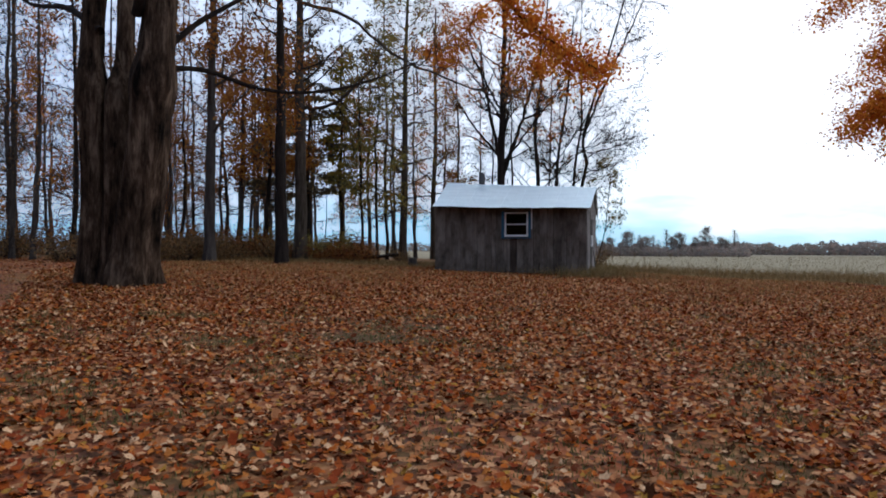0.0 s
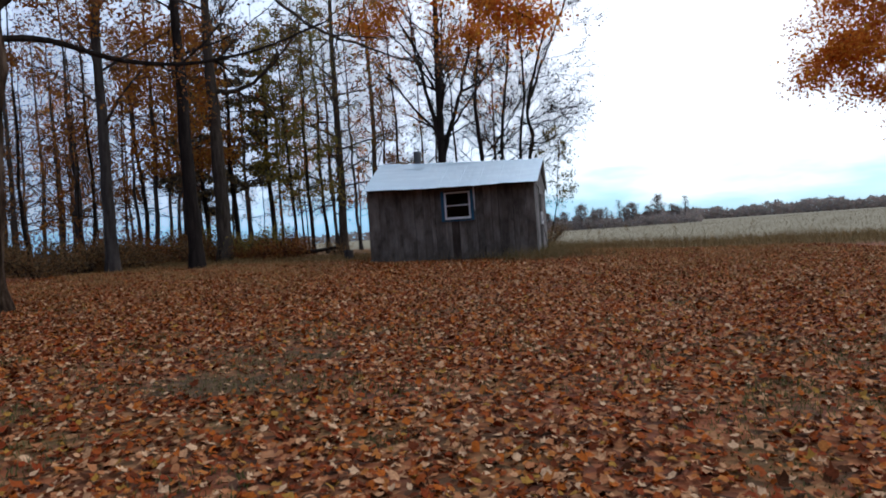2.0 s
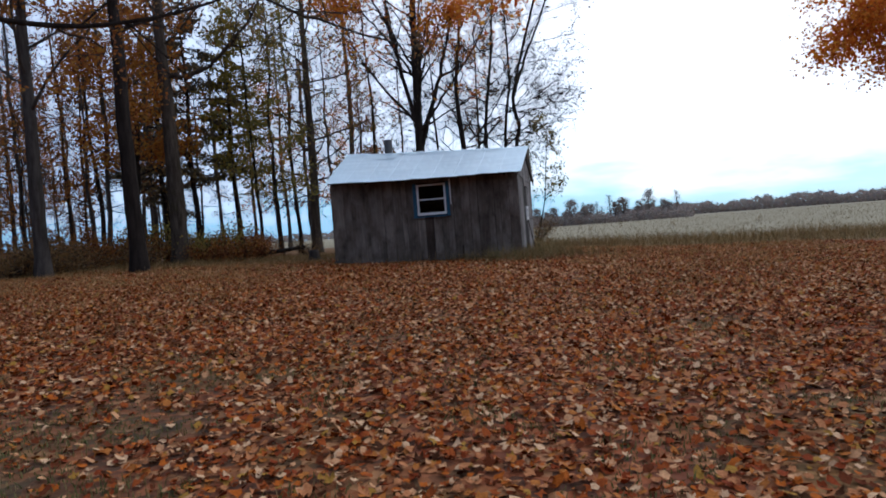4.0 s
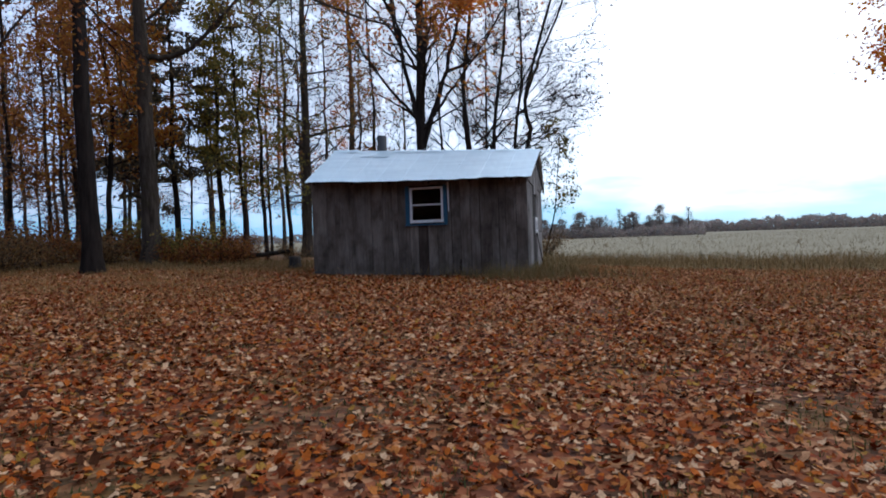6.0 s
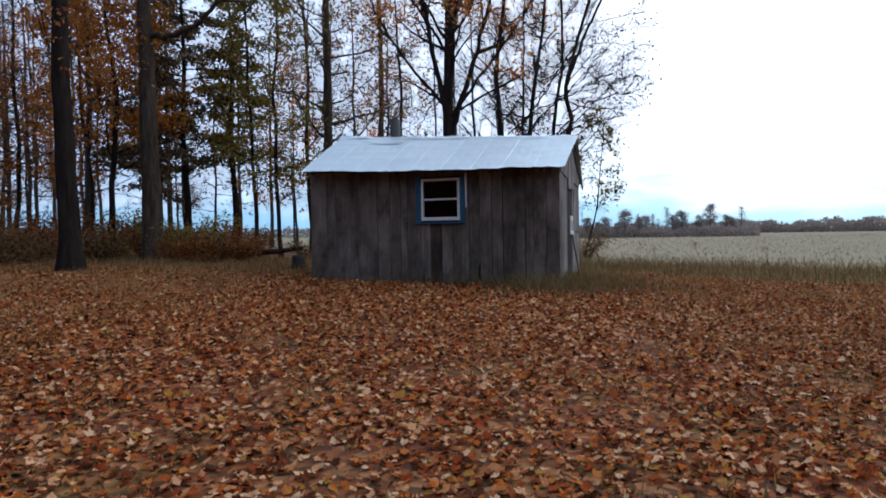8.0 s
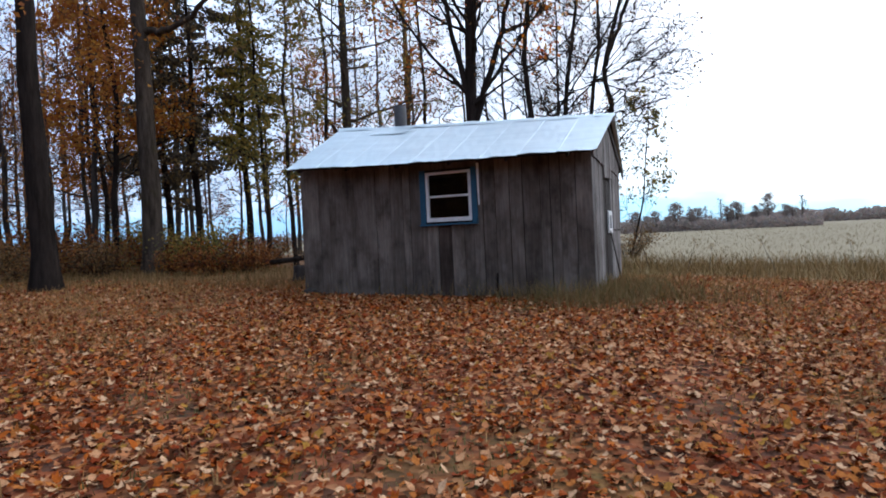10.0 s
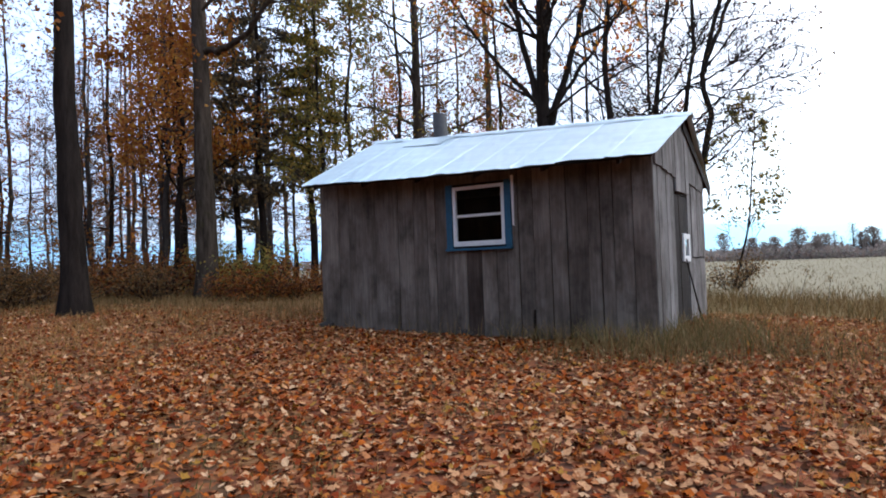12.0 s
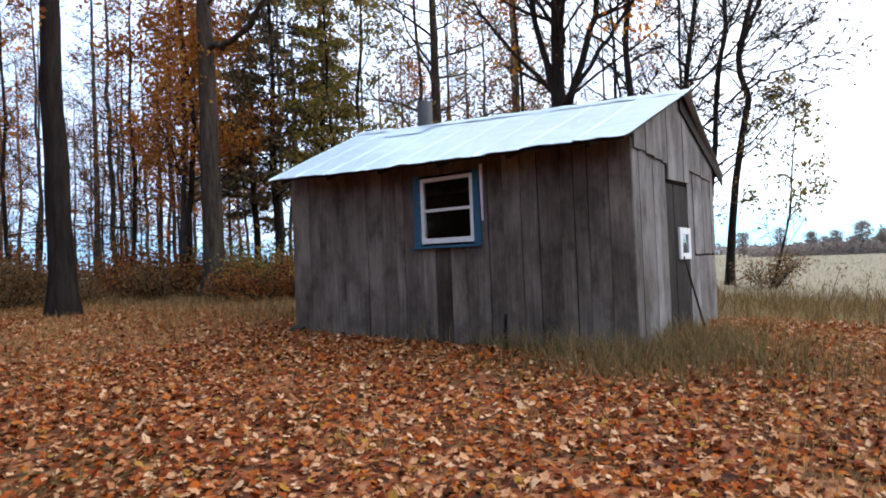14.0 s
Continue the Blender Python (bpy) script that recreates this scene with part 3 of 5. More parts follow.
SEAMS = (0.0, 0.43, 0.66, 1.24, 1.72, 2.03, 2.30, 2.46, 3.02, 3.28, 3.54, 3.91, 4.15, 4.42, 4.66, 4.97, 5.15, 5.33, 5.60, LEN)
for u, u_end in zip(SEAMS, SEAMS[1:]):
    out = rng.uniform(0.0, 0.016)
    a, b = u + rng.uniform(0.003, 0.008), u_end - rng.uniform(0.003, 0.008)
    top = roof_z(a, 0) - 0.065 + rng.uniform(-0.02, 0.005)
    low = rng.uniform(-0.09, -0.02)
    if b < WIN[0] - 0.02 or a > WIN[2] + 0.02:
        board(a, low, b, top, out, tilt=rng.uniform(-0.008, 0.008), wear=0.05)
        continue
    if a < WIN[0] - 0.06:
        board(a, low, WIN[0] - 0.012, top, out, wear=0.05)
        a = WIN[0] - 0.008
    if b > WIN[2] + 0.06:
        board(WIN[2] + 0.012, low, b, top, out, wear=0.05)
        b = WIN[2] + 0.008
    board(a, low, b, WIN[1] - 0.06, out, mat=WOOD_STAIN if 3.0 < a < 3.2 else WOOD, wear=0.05)
for side, total in (("back", LEN), ("left", DEP)):
    u = 0.0
    while u < total - 0.05:
        w = min(rng.uniform(0.2, 0.36), total - u)
        if total - u - w < 0.12:
            w = total - u
        if side == "back":
            board(u + 0.004, 0.02, u + w - 0.004, roof_z(u, DEP) - 0.065, rng.uniform(0, 0.012), side=side)
        else:
            board(u + 0.004, 0.02, u + w - 0.004, roof_z(0, u) - 0.06, rng.uniform(0, 0.012), roof_z(0, u + w) - 0.06, side=side)
        u += w
# gable with the door: a lower tier, and an upper one that laps over it
v = 0.0
for w in (0.22, 0.24, 0.27, 0.24, 0.22, 0.25, 0.0, 0.26, 0.24, 0.28, 0.25, 0.24, 0.28, 0.36):
    if w == 0.0:
        v = DOOR[1] + 0.02
        continue
    w = min(w, DOOR[0] - 0.01 - v if v < DOOR[0] else DEP - v)
    if w < 0.03:
        continue
    low = v > DOOR[1]
    mid = 1.02 + rng.uniform(-0.01, 0.01)
    t0, t1 = min(2.42, roof_z(LEN, v) - 0.02), min(2.42, roof_z(LEN, v + w) - 0.02)
    if low and v > 2.4:
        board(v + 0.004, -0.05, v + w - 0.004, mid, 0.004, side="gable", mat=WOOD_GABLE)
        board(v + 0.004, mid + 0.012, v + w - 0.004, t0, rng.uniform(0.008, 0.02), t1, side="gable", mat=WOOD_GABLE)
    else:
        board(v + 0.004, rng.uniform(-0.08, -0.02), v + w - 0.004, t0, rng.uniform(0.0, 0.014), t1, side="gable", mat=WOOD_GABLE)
    v += w
v = 0.02
for w, low in ((0.40, 2.30), (0.30, 2.28), (0.33, 2.26), (0.23, 2.24), (0.36, 2.04), (0.36, 2.05), (0.26, 2.06), (0.30, 2.25), (0.36, 2.23), (0.36, 2.21), (0.34, 2.2)):
    t0, t1 = roof_z(LEN, v) - 0.06, roof_z(LEN, v + w) - 0.06
    if t0 - low > 0.03 and t1 - low > 0.03:
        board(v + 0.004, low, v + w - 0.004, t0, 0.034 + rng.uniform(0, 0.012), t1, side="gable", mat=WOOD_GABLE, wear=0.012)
    v += w

# window
window = mesh_part("window_frame", bpy.data.meshes.new("window_frame"), shed, "white painted sash window frame")
bm = bmesh.new()


def add_box(bm, *span):
    piece = box(*span)
    me = bpy.data.meshes.new("tmp")
    piece.to_mesh(me)
    piece.free()
    bm.from_mesh(me)
    bpy.data.meshes.remove(me)


u0, z0, u1, z1 = WIN
zm = z0 + 0.47
for span in ((u0, z0, u0 + 0.055, z1), (u1 - 0.055, z0, u1, z1), (u0 + 0.055, z1 - 0.05, u1 - 0.055, z1), (u0 + 0.055, z0, u1 - 0.055, z0 + 0.075)):
    add_box(bm, span[0], -0.045, span[1], span[2], 0.02, span[3])
add_box(bm, u0 + 0.055, -0.035, zm - 0.02, u1 - 0.055, 0.015, zm + 0.02)
bm.to_mesh(window.data)
bm.free()
window.data.materials.append(WHITE)
for za, zb, d in ((z0 + 0.07, zm - 0.015, 0.0), (zm + 0.015, z1 - 0.045, -0.012)):
    part("pane", box(u0 + 0.05, d - 0.002, za, u1 - 0.05, d + 0.002, zb, 0), GLASS, window, "dark window pane")
part("window_trim", box(u0 - 0.115, -0.06, z0 - 0.03, u0 - 0.006, -0.014, z1 + 0.04), BLUE, shed, "faded blue window trim")
part("window_trim", box(u1 + 0.006, -0.06, z0 - 0.03, u1 + 0.11, -0.014, z1 + 0.04), BLUE, shed, "faded blue window trim")
part("window_sill", box(u0 - 0.125, -0.095, z0 - 0.068, u1 + 0.12, -0.02, z0 - 0.034), BLUE, shed, "faded blue window sill")
part("header_board", box(u0 - 0.115, -0.02, z1 + 0.045, u1 + 0.11, 0.02, 2.5), WOOD, shed)
part("lath", prism([(u1 + 0.135, 1.62), (u1 + 0.155, 1.60), (u1 + 0.165, 2.36), (u1 + 0.12, 2.36)], "y", -0.055, -0.035), WHITE, shed, "pale lath hanging under the eave")

# door in the gable, of three boards, with a small white-framed window
door = part("door", box(LEN - 0.055, DOOR[0] + 0.015, 0.06, LEN - 0.03, DOOR[1] - 0.015, DOOR[2] - 0.02), WOOD_DOOR_RAKE, shed, "dark board door")
for i in range(3):
    a = DOOR[0] + 0.02 + i * 0.312
    part("door_board", box(LEN - 0.029, a, 0.05, LEN - 0.006 + 0.004 * (i % 2), a + 0.298, DOOR[2] - 0.02), WOOD_DOOR_RAKE, door)
bm = bmesh.new()
va, vb, za, zb = 1.72, 2.23, 0.98, 1.42
for span in ((va, za, va + 0.10, zb), (vb - 0.10, za, vb, zb), (va + 0.10, za, vb - 0.10, za + 0.09), (va + 0.10, zb - 0.09, vb - 0.10, zb)):
    add_box(bm, LEN + 0.0, span[0], span[1], LEN + 0.035, span[2], span[3])
part("door_window_frame", bm, WHITE, door, "small white window frame")
part("pane", box(LEN + 0.008, va + 0.09, za + 0.08, LEN + 0.014, vb - 0.09, zb - 0.08, 0), GLASS, door)

# roof: boarding below, tin sheets above with raised seams, a ridge cap and the flue
mid = DEP / 2
slope_n = 9
for sgn, edge in ((-1, V0), (1, V1)):
    back = sgn > 0
    deck = bmesh.new()
    cols = []
    for i in range(13):
        u_r, u_e = roof_u(0, 0.012 + 0.976 * i / 12, back), roof_u(1, 0.012 + 0.976 * i / 12, back)
        low = edge - sgn * 0.06
        cols.append([deck.verts.new((u_r, mid, ridge_z(u_r) - 0.03)), deck.verts.new((u_e, low, roof_z(u_e, low) - 0.03)), deck.verts.new((u_e, low, roof_z(u_e, low) - 0.055)), deck.verts.new((u_r, mid, ridge_z(u_r) - 0.055))])
    for a, b in zip(cols, cols[1:]):
        for q in range(4):
            deck.faces.new((a[q], b[q], b[(q + 1) % 4], a[(q + 1) % 4]))
    deck.faces.new(cols[0])
    deck.faces.new(cols[-1][::-1])
    bmesh.ops.recalc_face_normals(deck, faces=deck.faces[:])
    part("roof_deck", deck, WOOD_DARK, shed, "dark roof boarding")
    for i in range(slope_n):
        bm = bmesh.new()
        over = rng.uniform(-0.015, 0.03)
        skew = rng.uniform(-0.018, 0.018)
        lift = rng.uniform(0.0, 0.003)
        shares = (0.0, 0.012, 0.03, 0.05, 0.2, 0.35, 0.5, 0.65, 0.8, 0.92, 1.0)
        ups = (0.0, 0.007, 0.007, 0.0, 0.003, 0.004, 0.002, 0.005, 0.003, 0.002, 0.0)
        rows = []
        for j in range(11):
            t = j / 10
            row = []
            for share, up in zip(shares, ups):
                uu = roof_u(t, (i + share) / slope_n, back)
                vv = mid + (edge + sgn * (over + skew * (share - 0.5)) - mid) * t
                dent = 0.005 * math.sin(uu * 3.1 + vv * 2.0) * t + rng.uniform(-0.003, 0.003)
                if j == 10:
                    dent += rng.uniform(-0.014, 0.008)
                row.append((uu, vv, roof_z(uu, vv) + 0.006 + up + lift + dent))
            rows.append(row)
        top = [[bm.verts.new(c) for c in r] for r in rows]
        bot = [[bm.verts.new((c[0], c[1], c[2] - 0.004)) for c in r] for r in rows]
        for r in range(10):
            for q in range(len(shares) - 1):
                bm.faces.new((top[r][q], top[r][q + 1], top[r + 1][q + 1], top[r + 1][q]))
                bm.faces.new((bot[r][q], bot[r + 1][q], bot[r + 1][q + 1], bot[r][q + 1]))
        for q in range(len(shares) - 1):
            bm.faces.new((top[10][q], top[10][q + 1], bot[10][q + 1], bot[10][q]))
        bmesh.ops.recalc_face_normals(bm, faces=bm.faces[:])
        part("roof_sheet", bm, ROOF, shed)
cap = bmesh.new()
secs = []
for i in range(41):
    uu = roof_u(0, -0.004 + 1.008 * i / 40)
    z = ridge_z(uu) + 0.03 + rng.uniform(-0.01, 0.01) - (0.025 if 5 < i < 13 else 0)
    wide = 0.15 + rng.uniform(-0.012, 0.012)
    secs.append([cap.verts.new((uu, mid - wide, z - 0.07)), cap.verts.new((uu, mid, z + 0.012)), cap.verts.new((uu, mid + wide, z - 0.07))])
for a, b in zip(secs, secs[1:]):
    cap.faces.new((a[0], b[0], b[1], a[1]))
    cap.faces.new((a[1], b[1], b[2], a[2]))
bmesh.ops.recalc_face_normals(cap, faces=cap.faces[:])
part("ridge_cap", cap, ROOF, shed, "crumpled tin ridge cap")
# deep black board at the rake stands in for the overhang's shaded underside
at = roof_u(0.5, 1.0, True)
part("rake_board", prism([(mid, ridge_z(LEN) - 0.045), (V1 - 0.03, roof_z(LEN, V1) - 0.04), (V1 - 0.03, roof_z(LEN, V1) - 0.19), (mid, ridge_z(LEN) - 0.24)], "x", at - 0.085, at - 0.06), WOOD_DOOR_RAKE, shed, "blackened board standing in for the shaded roof underside")
# ends of the rafters under the eave
for u in (0.30, 1.35, 2.4, 3.45, 4.5, 5.55):
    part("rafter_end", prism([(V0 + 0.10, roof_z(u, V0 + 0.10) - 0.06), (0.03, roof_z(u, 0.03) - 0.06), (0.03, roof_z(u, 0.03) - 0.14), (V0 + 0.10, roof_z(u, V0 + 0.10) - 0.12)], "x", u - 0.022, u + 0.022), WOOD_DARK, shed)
flue = Wood()
FU, FV = 1.364, mid + 0.16
flue.tube([(FU, FV, 3.4), (FU, FV, 4.04), (FU, FV, 4.046), (FU, FV, 4.046), (FU, FV, 3.55)], [0.142, 0.142, 0.138, 0.12, 0.12], 18)
mesh_part("flue_pipe", flue.mesh("flue_pipe", FLUE), shed, "short grey metal flue")
flash = bmesh.new()
bmesh.ops.create_grid(flash, x_segments=4, y_segments=4, size=0.33)
for vert in flash.verts:
    uu, vv = FU + vert.co.x * 1.3, mid - 0.28 + vert.co.y * 0.9
    vert.co = (uu, vv, roof_z(uu, vv) + 0.026 + rng.uniform(0, 0.008))
part("flashing", flash, ROOF, shed, "bent tin flashing below the flue")
# stones under the shed's corners
for u, v, seed in ((0.12, 0.02, 1), (2.9, 0.06, 2), (LEN - 0.15, 0.05, 3)):
    bm = bmesh.new()
    bmesh.ops.create_icosphere(bm, subdivisions=2, radius=1.0)
    for vert in bm.verts:
        vert.co = Vector((vert.co.x * 0.21, vert.co.y * 0.15, vert.co.z * 0.10)) * (1 + 0.35 * noise.noise(vert.co * 1.6 + Vector((seed * 7.0, 0, 0))))
    me = bpy.data.meshes.new("foundation_stone")
    bm.to_mesh(me)
    bm.free()
    me.materials.append(STONE)
    stone = tagged(new("foundation_stone", me), "dark rough field stone under the shed wall", "stone", "stones under the shed")
    place = SHED @ Vector((u, v, 0))
    stone.matrix_world = Matrix.Translation((place.x, place.y, float(surface_z(place.x, place.y)) + 0.01)) @ Matrix.Rotation(seed * 1.3, 4, "Z")
# short stake against the front wall
stake = Wood()
stake.tube([(4.15, -0.07, -0.1), (4.14, -0.06, 0.15), (4.15, -0.05, 0.36)], [0.02, 0.019, 0.017], 6)
ob = tagged(new("wooden_stake", stake.mesh("wooden_stake", BARK_DARK)), "short dark wooden stake standing against the shed wall", "stake")
ob.matrix_world = SHED
# stick leaning on the door
stick = Wood()
stick.tube([(LEN + 0.18, 2.28, -0.1), (LEN + 0.11, 2.06, 0.45), (LEN + 0.04, 1.82, 1.02)], [0.016, 0.014, 0.01], 6)
ob = tagged(new("leaning_stick", stick.mesh("leaning_stick", BARK_DARK)), "dark bare stick leaning against the shed door", "stick")
ob.matrix_world = SHED

# ---- trees ----
# the old maple of several stems
def old_maple():
    rng = np.random.default_rng(3)
    root = thing("tree", Matrix.Identity(4), "old grey-barked maple with several stems grown together", "tree")
    stems = (((0.46, -0.20), (0.092, 0.0), 0.50, 13, 0.0), ((-0.68, 0.05), (-0.012, 0.02), 0.34, 13, 0.0), ((-0.24, 0.30), (0.008, 0.03), 0.27, 12, 0.0), ((-0.06, 0.06), (-0.02, 0.03), 0.40, 5.6, 1.0))
    twigs, tips = Wood(), []
    for (x, y), lean, r, h, ends in stems:
        w = Wood()
        z = np.linspace(-0.3, h, 34)
        pts = np.stack([x + lean[0] * z + 0.05 * np.sin(z * 0.8 + x * 9), y + lean[1] * z + 0.05 * np.sin(z * 0.7 + 2), z], 1)
        rad = r * (1 - 0.045 * np.clip(z, 0, None)) * (1 + 0.35 * np.exp(-np.clip(z, 0, None) / 0.5)) + 0.12 * np.exp(-((z - 4.6) / 0.5) ** 2)
        rad = rad * (1 - ends * np.clip((z - 3.2) / 2.4, 0, 1) ** 2)
        ang = np.linspace(0, 2 * math.pi, 18, endpoint=False)
        lob = 1 + 0.11 * np.cos(ang[None, :] * 5 + z[:, None] * 0.4) + 0.05 * np.sin(ang[None, :] * 3 - z[:, None] * 0.9) + rng.normal(size=(34, 18)) * 0.03
        w.tube(pts, np.clip(rad, 0.05, None)[:, None] * lob, 18)
        mesh_part("stem", w.mesh("stem", OLD_BARK), root)
    runs = (((0.75, -0.2, 5.0), [(1.6, 0.8, 5.35), (2.6, 1.6, 5.0), (3.8, 2.4, 5.05), (5.2, 3.4, 5.6), (6.6, 4.6, 6.6)], 0.075),
            ((0.9, 0.0, 5.4), [(1.6, 0.6, 6.4), (2.6, 1.4, 7.4), (3.6, 2.5, 8.6)], 0.09),
            ((-0.5, 0.0, 6.0), [(-2.0, 1.0, 7.0), (-4.0, 2.4, 7.6), (-5.5, 3.0, 8.6)], 0.1),
            ((0.6, -0.4, 6.2), [(1.4, -1.2, 7.4), (2.3, -2.0, 9.0)], 0.12))
    for start, steps, r in runs:
        ctrl = np.array([start, *steps], float)
        u = np.linspace(0, len(ctrl) - 1, 20)
        limb = np.stack([np.interp(u, np.arange(len(ctrl)), ctrl[:, i]) for i in range(3)], 1)
        for _ in range(2):
            limb[1:-1] = (limb[:-2] + 2 * limb[1:-1] + limb[2:]) / 4
        one = Wood()
        one.tube(limb, np.linspace(r, r * 0.3, len(limb)), 7)
        mesh_part("branch", one.mesh("branch", BARK_DARK), root)
        branch_out(rng, twigs, twigs, limb[6:], r, 1, tips, 0.8, 6, 0.01)
    ctrl = np.array([(0.5, 0.0, 8.5), (4.0, 1.2, 11.0), (7.0, 2.2, 10.8), (8.5, 2.9, 9.5), (9.2, 3.8, 7.9), (10.4, 4.1, 7.0), (11.8, 4.3, 6.2)])
    u = np.linspace(0, 6, 30)
    limb = np.stack([np.interp(u, np.arange(7), ctrl[:, i]) for i in range(3)], 1)
    for _ in range(3):
        limb[1:-1] = (limb[:-2] + 2 * limb[1:-1] + limb[2:]) / 4
    one = Wood()
    one.tube(limb, np.linspace(0.13, 0.02, len(limb)), 7)
    mesh_part("branch", one.mesh("branch", BARK_DARK), root)
    hung = []
    for i in range(17, 30):
        for _ in range(5):
            d = limb[min(i + 1, 29)] - limb[i - 1] + rng.normal(size=3) * 0.35
            shoot = wander(rng, limb[i], d, rng.uniform(0.4, 1.1), 3, 0.2, -0.05)
            twigs.tube(shoot, np.linspace(0.012, 0.004, 4), 3)
            hung += [shoot[1], shoot[2], shoot[3]]
    hung = np.array(hung)
    gold = hung[rng.integers(0, len(hung), 4200)] + rng.normal(size=(4200, 3)) * np.array([0.2, 0.2, 0.18])
    tagged(mesh_part("foliage", leaf_mesh("foliage", gold, rng.uniform(0.07, 0.13, 4200), LEAF_ORANGE, rng, 0.6, 0.85), root, "bright orange leaves on an overhanging limb"), kind="stuff")
    low = np.array(tips)
    at = low[rng.integers(0, len(low), 500)] + rng.normal(size=(500, 3)) * 0.18
    # upper crown above the view, thickened to shade the lawn on the left
    high = []
    for i in range(24):
        az, z0 = i * 2.4, 8.8 + 0.25 * i
        limb = wander(rng, (0.3 * math.cos(az), 0.3 * math.sin(az), z0), (math.cos(az), math.sin(az), 0.55), rng.uniform(5.0, 9.0), 6, 0.12, 0.01)
        one = Wood()
        one.tube(limb, np.linspace(0.12, 0.03, 7), 5)
        mesh_part("branch", one.mesh("branch", BARK_DARK), root)
        branch_out(rng, twigs, twigs, limb, 0.12, 1, high, 0.85, 4, 0.02)
    high = np.array(high)
    high = high[high[:, 2] > 9.8]
    crown = high[rng.integers(0, len(high), 26000)] + rng.normal(size=(26000, 3)) * 0.4
    tagged(mesh_part("twig_spray", twigs.mesh("twig_spray", BARK_DARK), root), kind="stuff")
    at = np.concatenate([at, crown])
    tagged(mesh_part("foliage", leaf_mesh("foliage", at, rng.uniform(0.07, 0.13, len(at)), LEAF_RUST, rng, 0.5), root), kind="stuff")
    return root


put(old_maple(), -8.55, 14.2)
put(build_tree("tall dark-barked tree at the edge of the wood", 11, 15, 0.27, BARK_DARK, LEAF_RUST, 1500, flare=1.45, lean=(-0.03, 0.0), first=0.5, limbs_n=12, limb_len=3.4, sub=5), -8.31, 25.3)
put(build_tree("stout grey-brown tree with a forked limb", 12, 17, 0.34, BARK_PALE, LEAF_DRAB, 2600, lean=(-0.008, 0), wobble=0.03, first=0.5, limbs_n=14, limb_len=4, sub=5,
    limbs_extra=(((0.1, 0, 7.7), [(1.0, -0.2, 7.6), (2.1, -0.5, 7.9), (3.4, -1.0, 8.8), (4.4, -1.3, 10.0)], 0.12), ((0.1, -0.1, 13.0), [(2.5, -0.9, 12.0), (5.0, -2.0, 9.6), (7.5, -3.0, 8.2), (9.6, -3.8, 7.2)], 0.1))), -9.19, 30.9)
put(build_tree("tall mossy-barked tree behind the shed", 13, 18, 0.26, BARK_PALE, LEAF_YELLOW, 6500, 0.12, wobble=0.03, first=0.2, limbs_n=34, limb_len=4.4, sub=5, scatter=0.24, rise=0.3), -5.1, 39.2)
put(build_tree("slim tree with sparse rusty leaves", 14, 19, 0.23, BARK_PALE, LEAF_RUST, 6000, 0.14, wobble=0.04, first=0.2, limbs_n=28, limb_len=4.0, sub=5, scatter=0.24), -3.73, 47.2)
put(build_tree("maple with a glowing orange crown behind the shed", 15, 17, 0.26, BARK_DARK, LEAF_ORANGE, 5200, 0.12, lean=(0.012, -0.02), wobble=0.04, first=0.3, limbs_n=20, limb_len=4.2, rise=0.9, sub=5, scatter=0.22, leaf_low=6.4, extra_leaf=1500,
    limbs_extra=(((0.0, -0.2, 8.0), [(-1.2, -1.4, 9.6), (-2.2, -2.0, 10.6), (-3.4, -2.4, 11.2)], 0.06), ((0.0, -0.2, 8.4), [(-1.2, -1.2, 10.4), (-1.9, -2.0, 11.8), (-1.4, -2.6, 12.6)], 0.06), ((0.1, 0, 7.5), [(0.6, -1.2, 8.6), (1.2, -2.0, 9.4), (1.8, -2.4, 9.8)], 0.05)),
    forks=(((0.05, 0, 5.0), [(-0.35, 0, 7.2), (-0.9, 0.2, 9.6), (-1.2, 0.3, 12.6)], 0.13), ((0.05, 0, 4.7), [(0.7, 0, 6.6), (1.5, -0.2, 9.0), (2.2, -0.3, 12.0)], 0.14), ((0.05, 0, 5.4), [(0.9, 0.2, 6.6), (2.4, 0.3, 8.6), (4.0, 0.4, 11.2)], 0.085), ((0, 0, 5.9), [(-1.0, 0, 7.0), (-2.2, -0.2, 8.6), (-3.4, -0.3, 11)], 0.08), ((0.05, 0, 6.2), [(0.3, 0.1, 8.6), (0.5, 0.2, 12.0)], 0.12))), 0.91, 34.1)
put(build_tree("crooked leaning tree behind the shed", 16, 12, 0.095, BARK_DARK, LEAF_DRAB, 800, 0.085, first=0.3, limbs_n=24, limb_len=3.0, rise=0.35, sub=6, lift=0.0,
    bends=((0, 0, -0.25), (0.1, 0, 1.0), (0.25, 0, 2.4), (0.5, 0, 3.8), (0.64, 0, 4.4), (0.47, 0, 5.0), (0.46, 0, 5.5), (0.75, 0, 6.6), (1.05, 0, 7.6), (1.5, 0, 9.0), (2.1, 0, 11.0), (2.4, 0, 12.3)),
    limbs_extra=(((0.47, 0, 5.5), [(0.95, 0.1, 6.8), (1.7, 0.1, 8.4), (2.6, 0.1, 10.4), (3.1, 0.1, 11.6)], 0.06), ((0.6, 0, 4.6), [(1.3, 0, 5.0), (2.2, 0.1, 5.2), (3.0, 0.1, 5.3)], 0.03))), 5.55, 39.9, 0, 1.48)
put(build_tree("small leafy tree behind the shed", 23, 5.2, 0.035, BARK_DARK, LEAF_YELLOW, 1500, 0.10, lean=(0.16, 0.0), wobble=0.06, first=0.06, limbs_n=16, limb_len=2.0, rise=1.8, scatter=0.1, leaf_low=1.6), 6.8, 38.6, 0, 1.2)
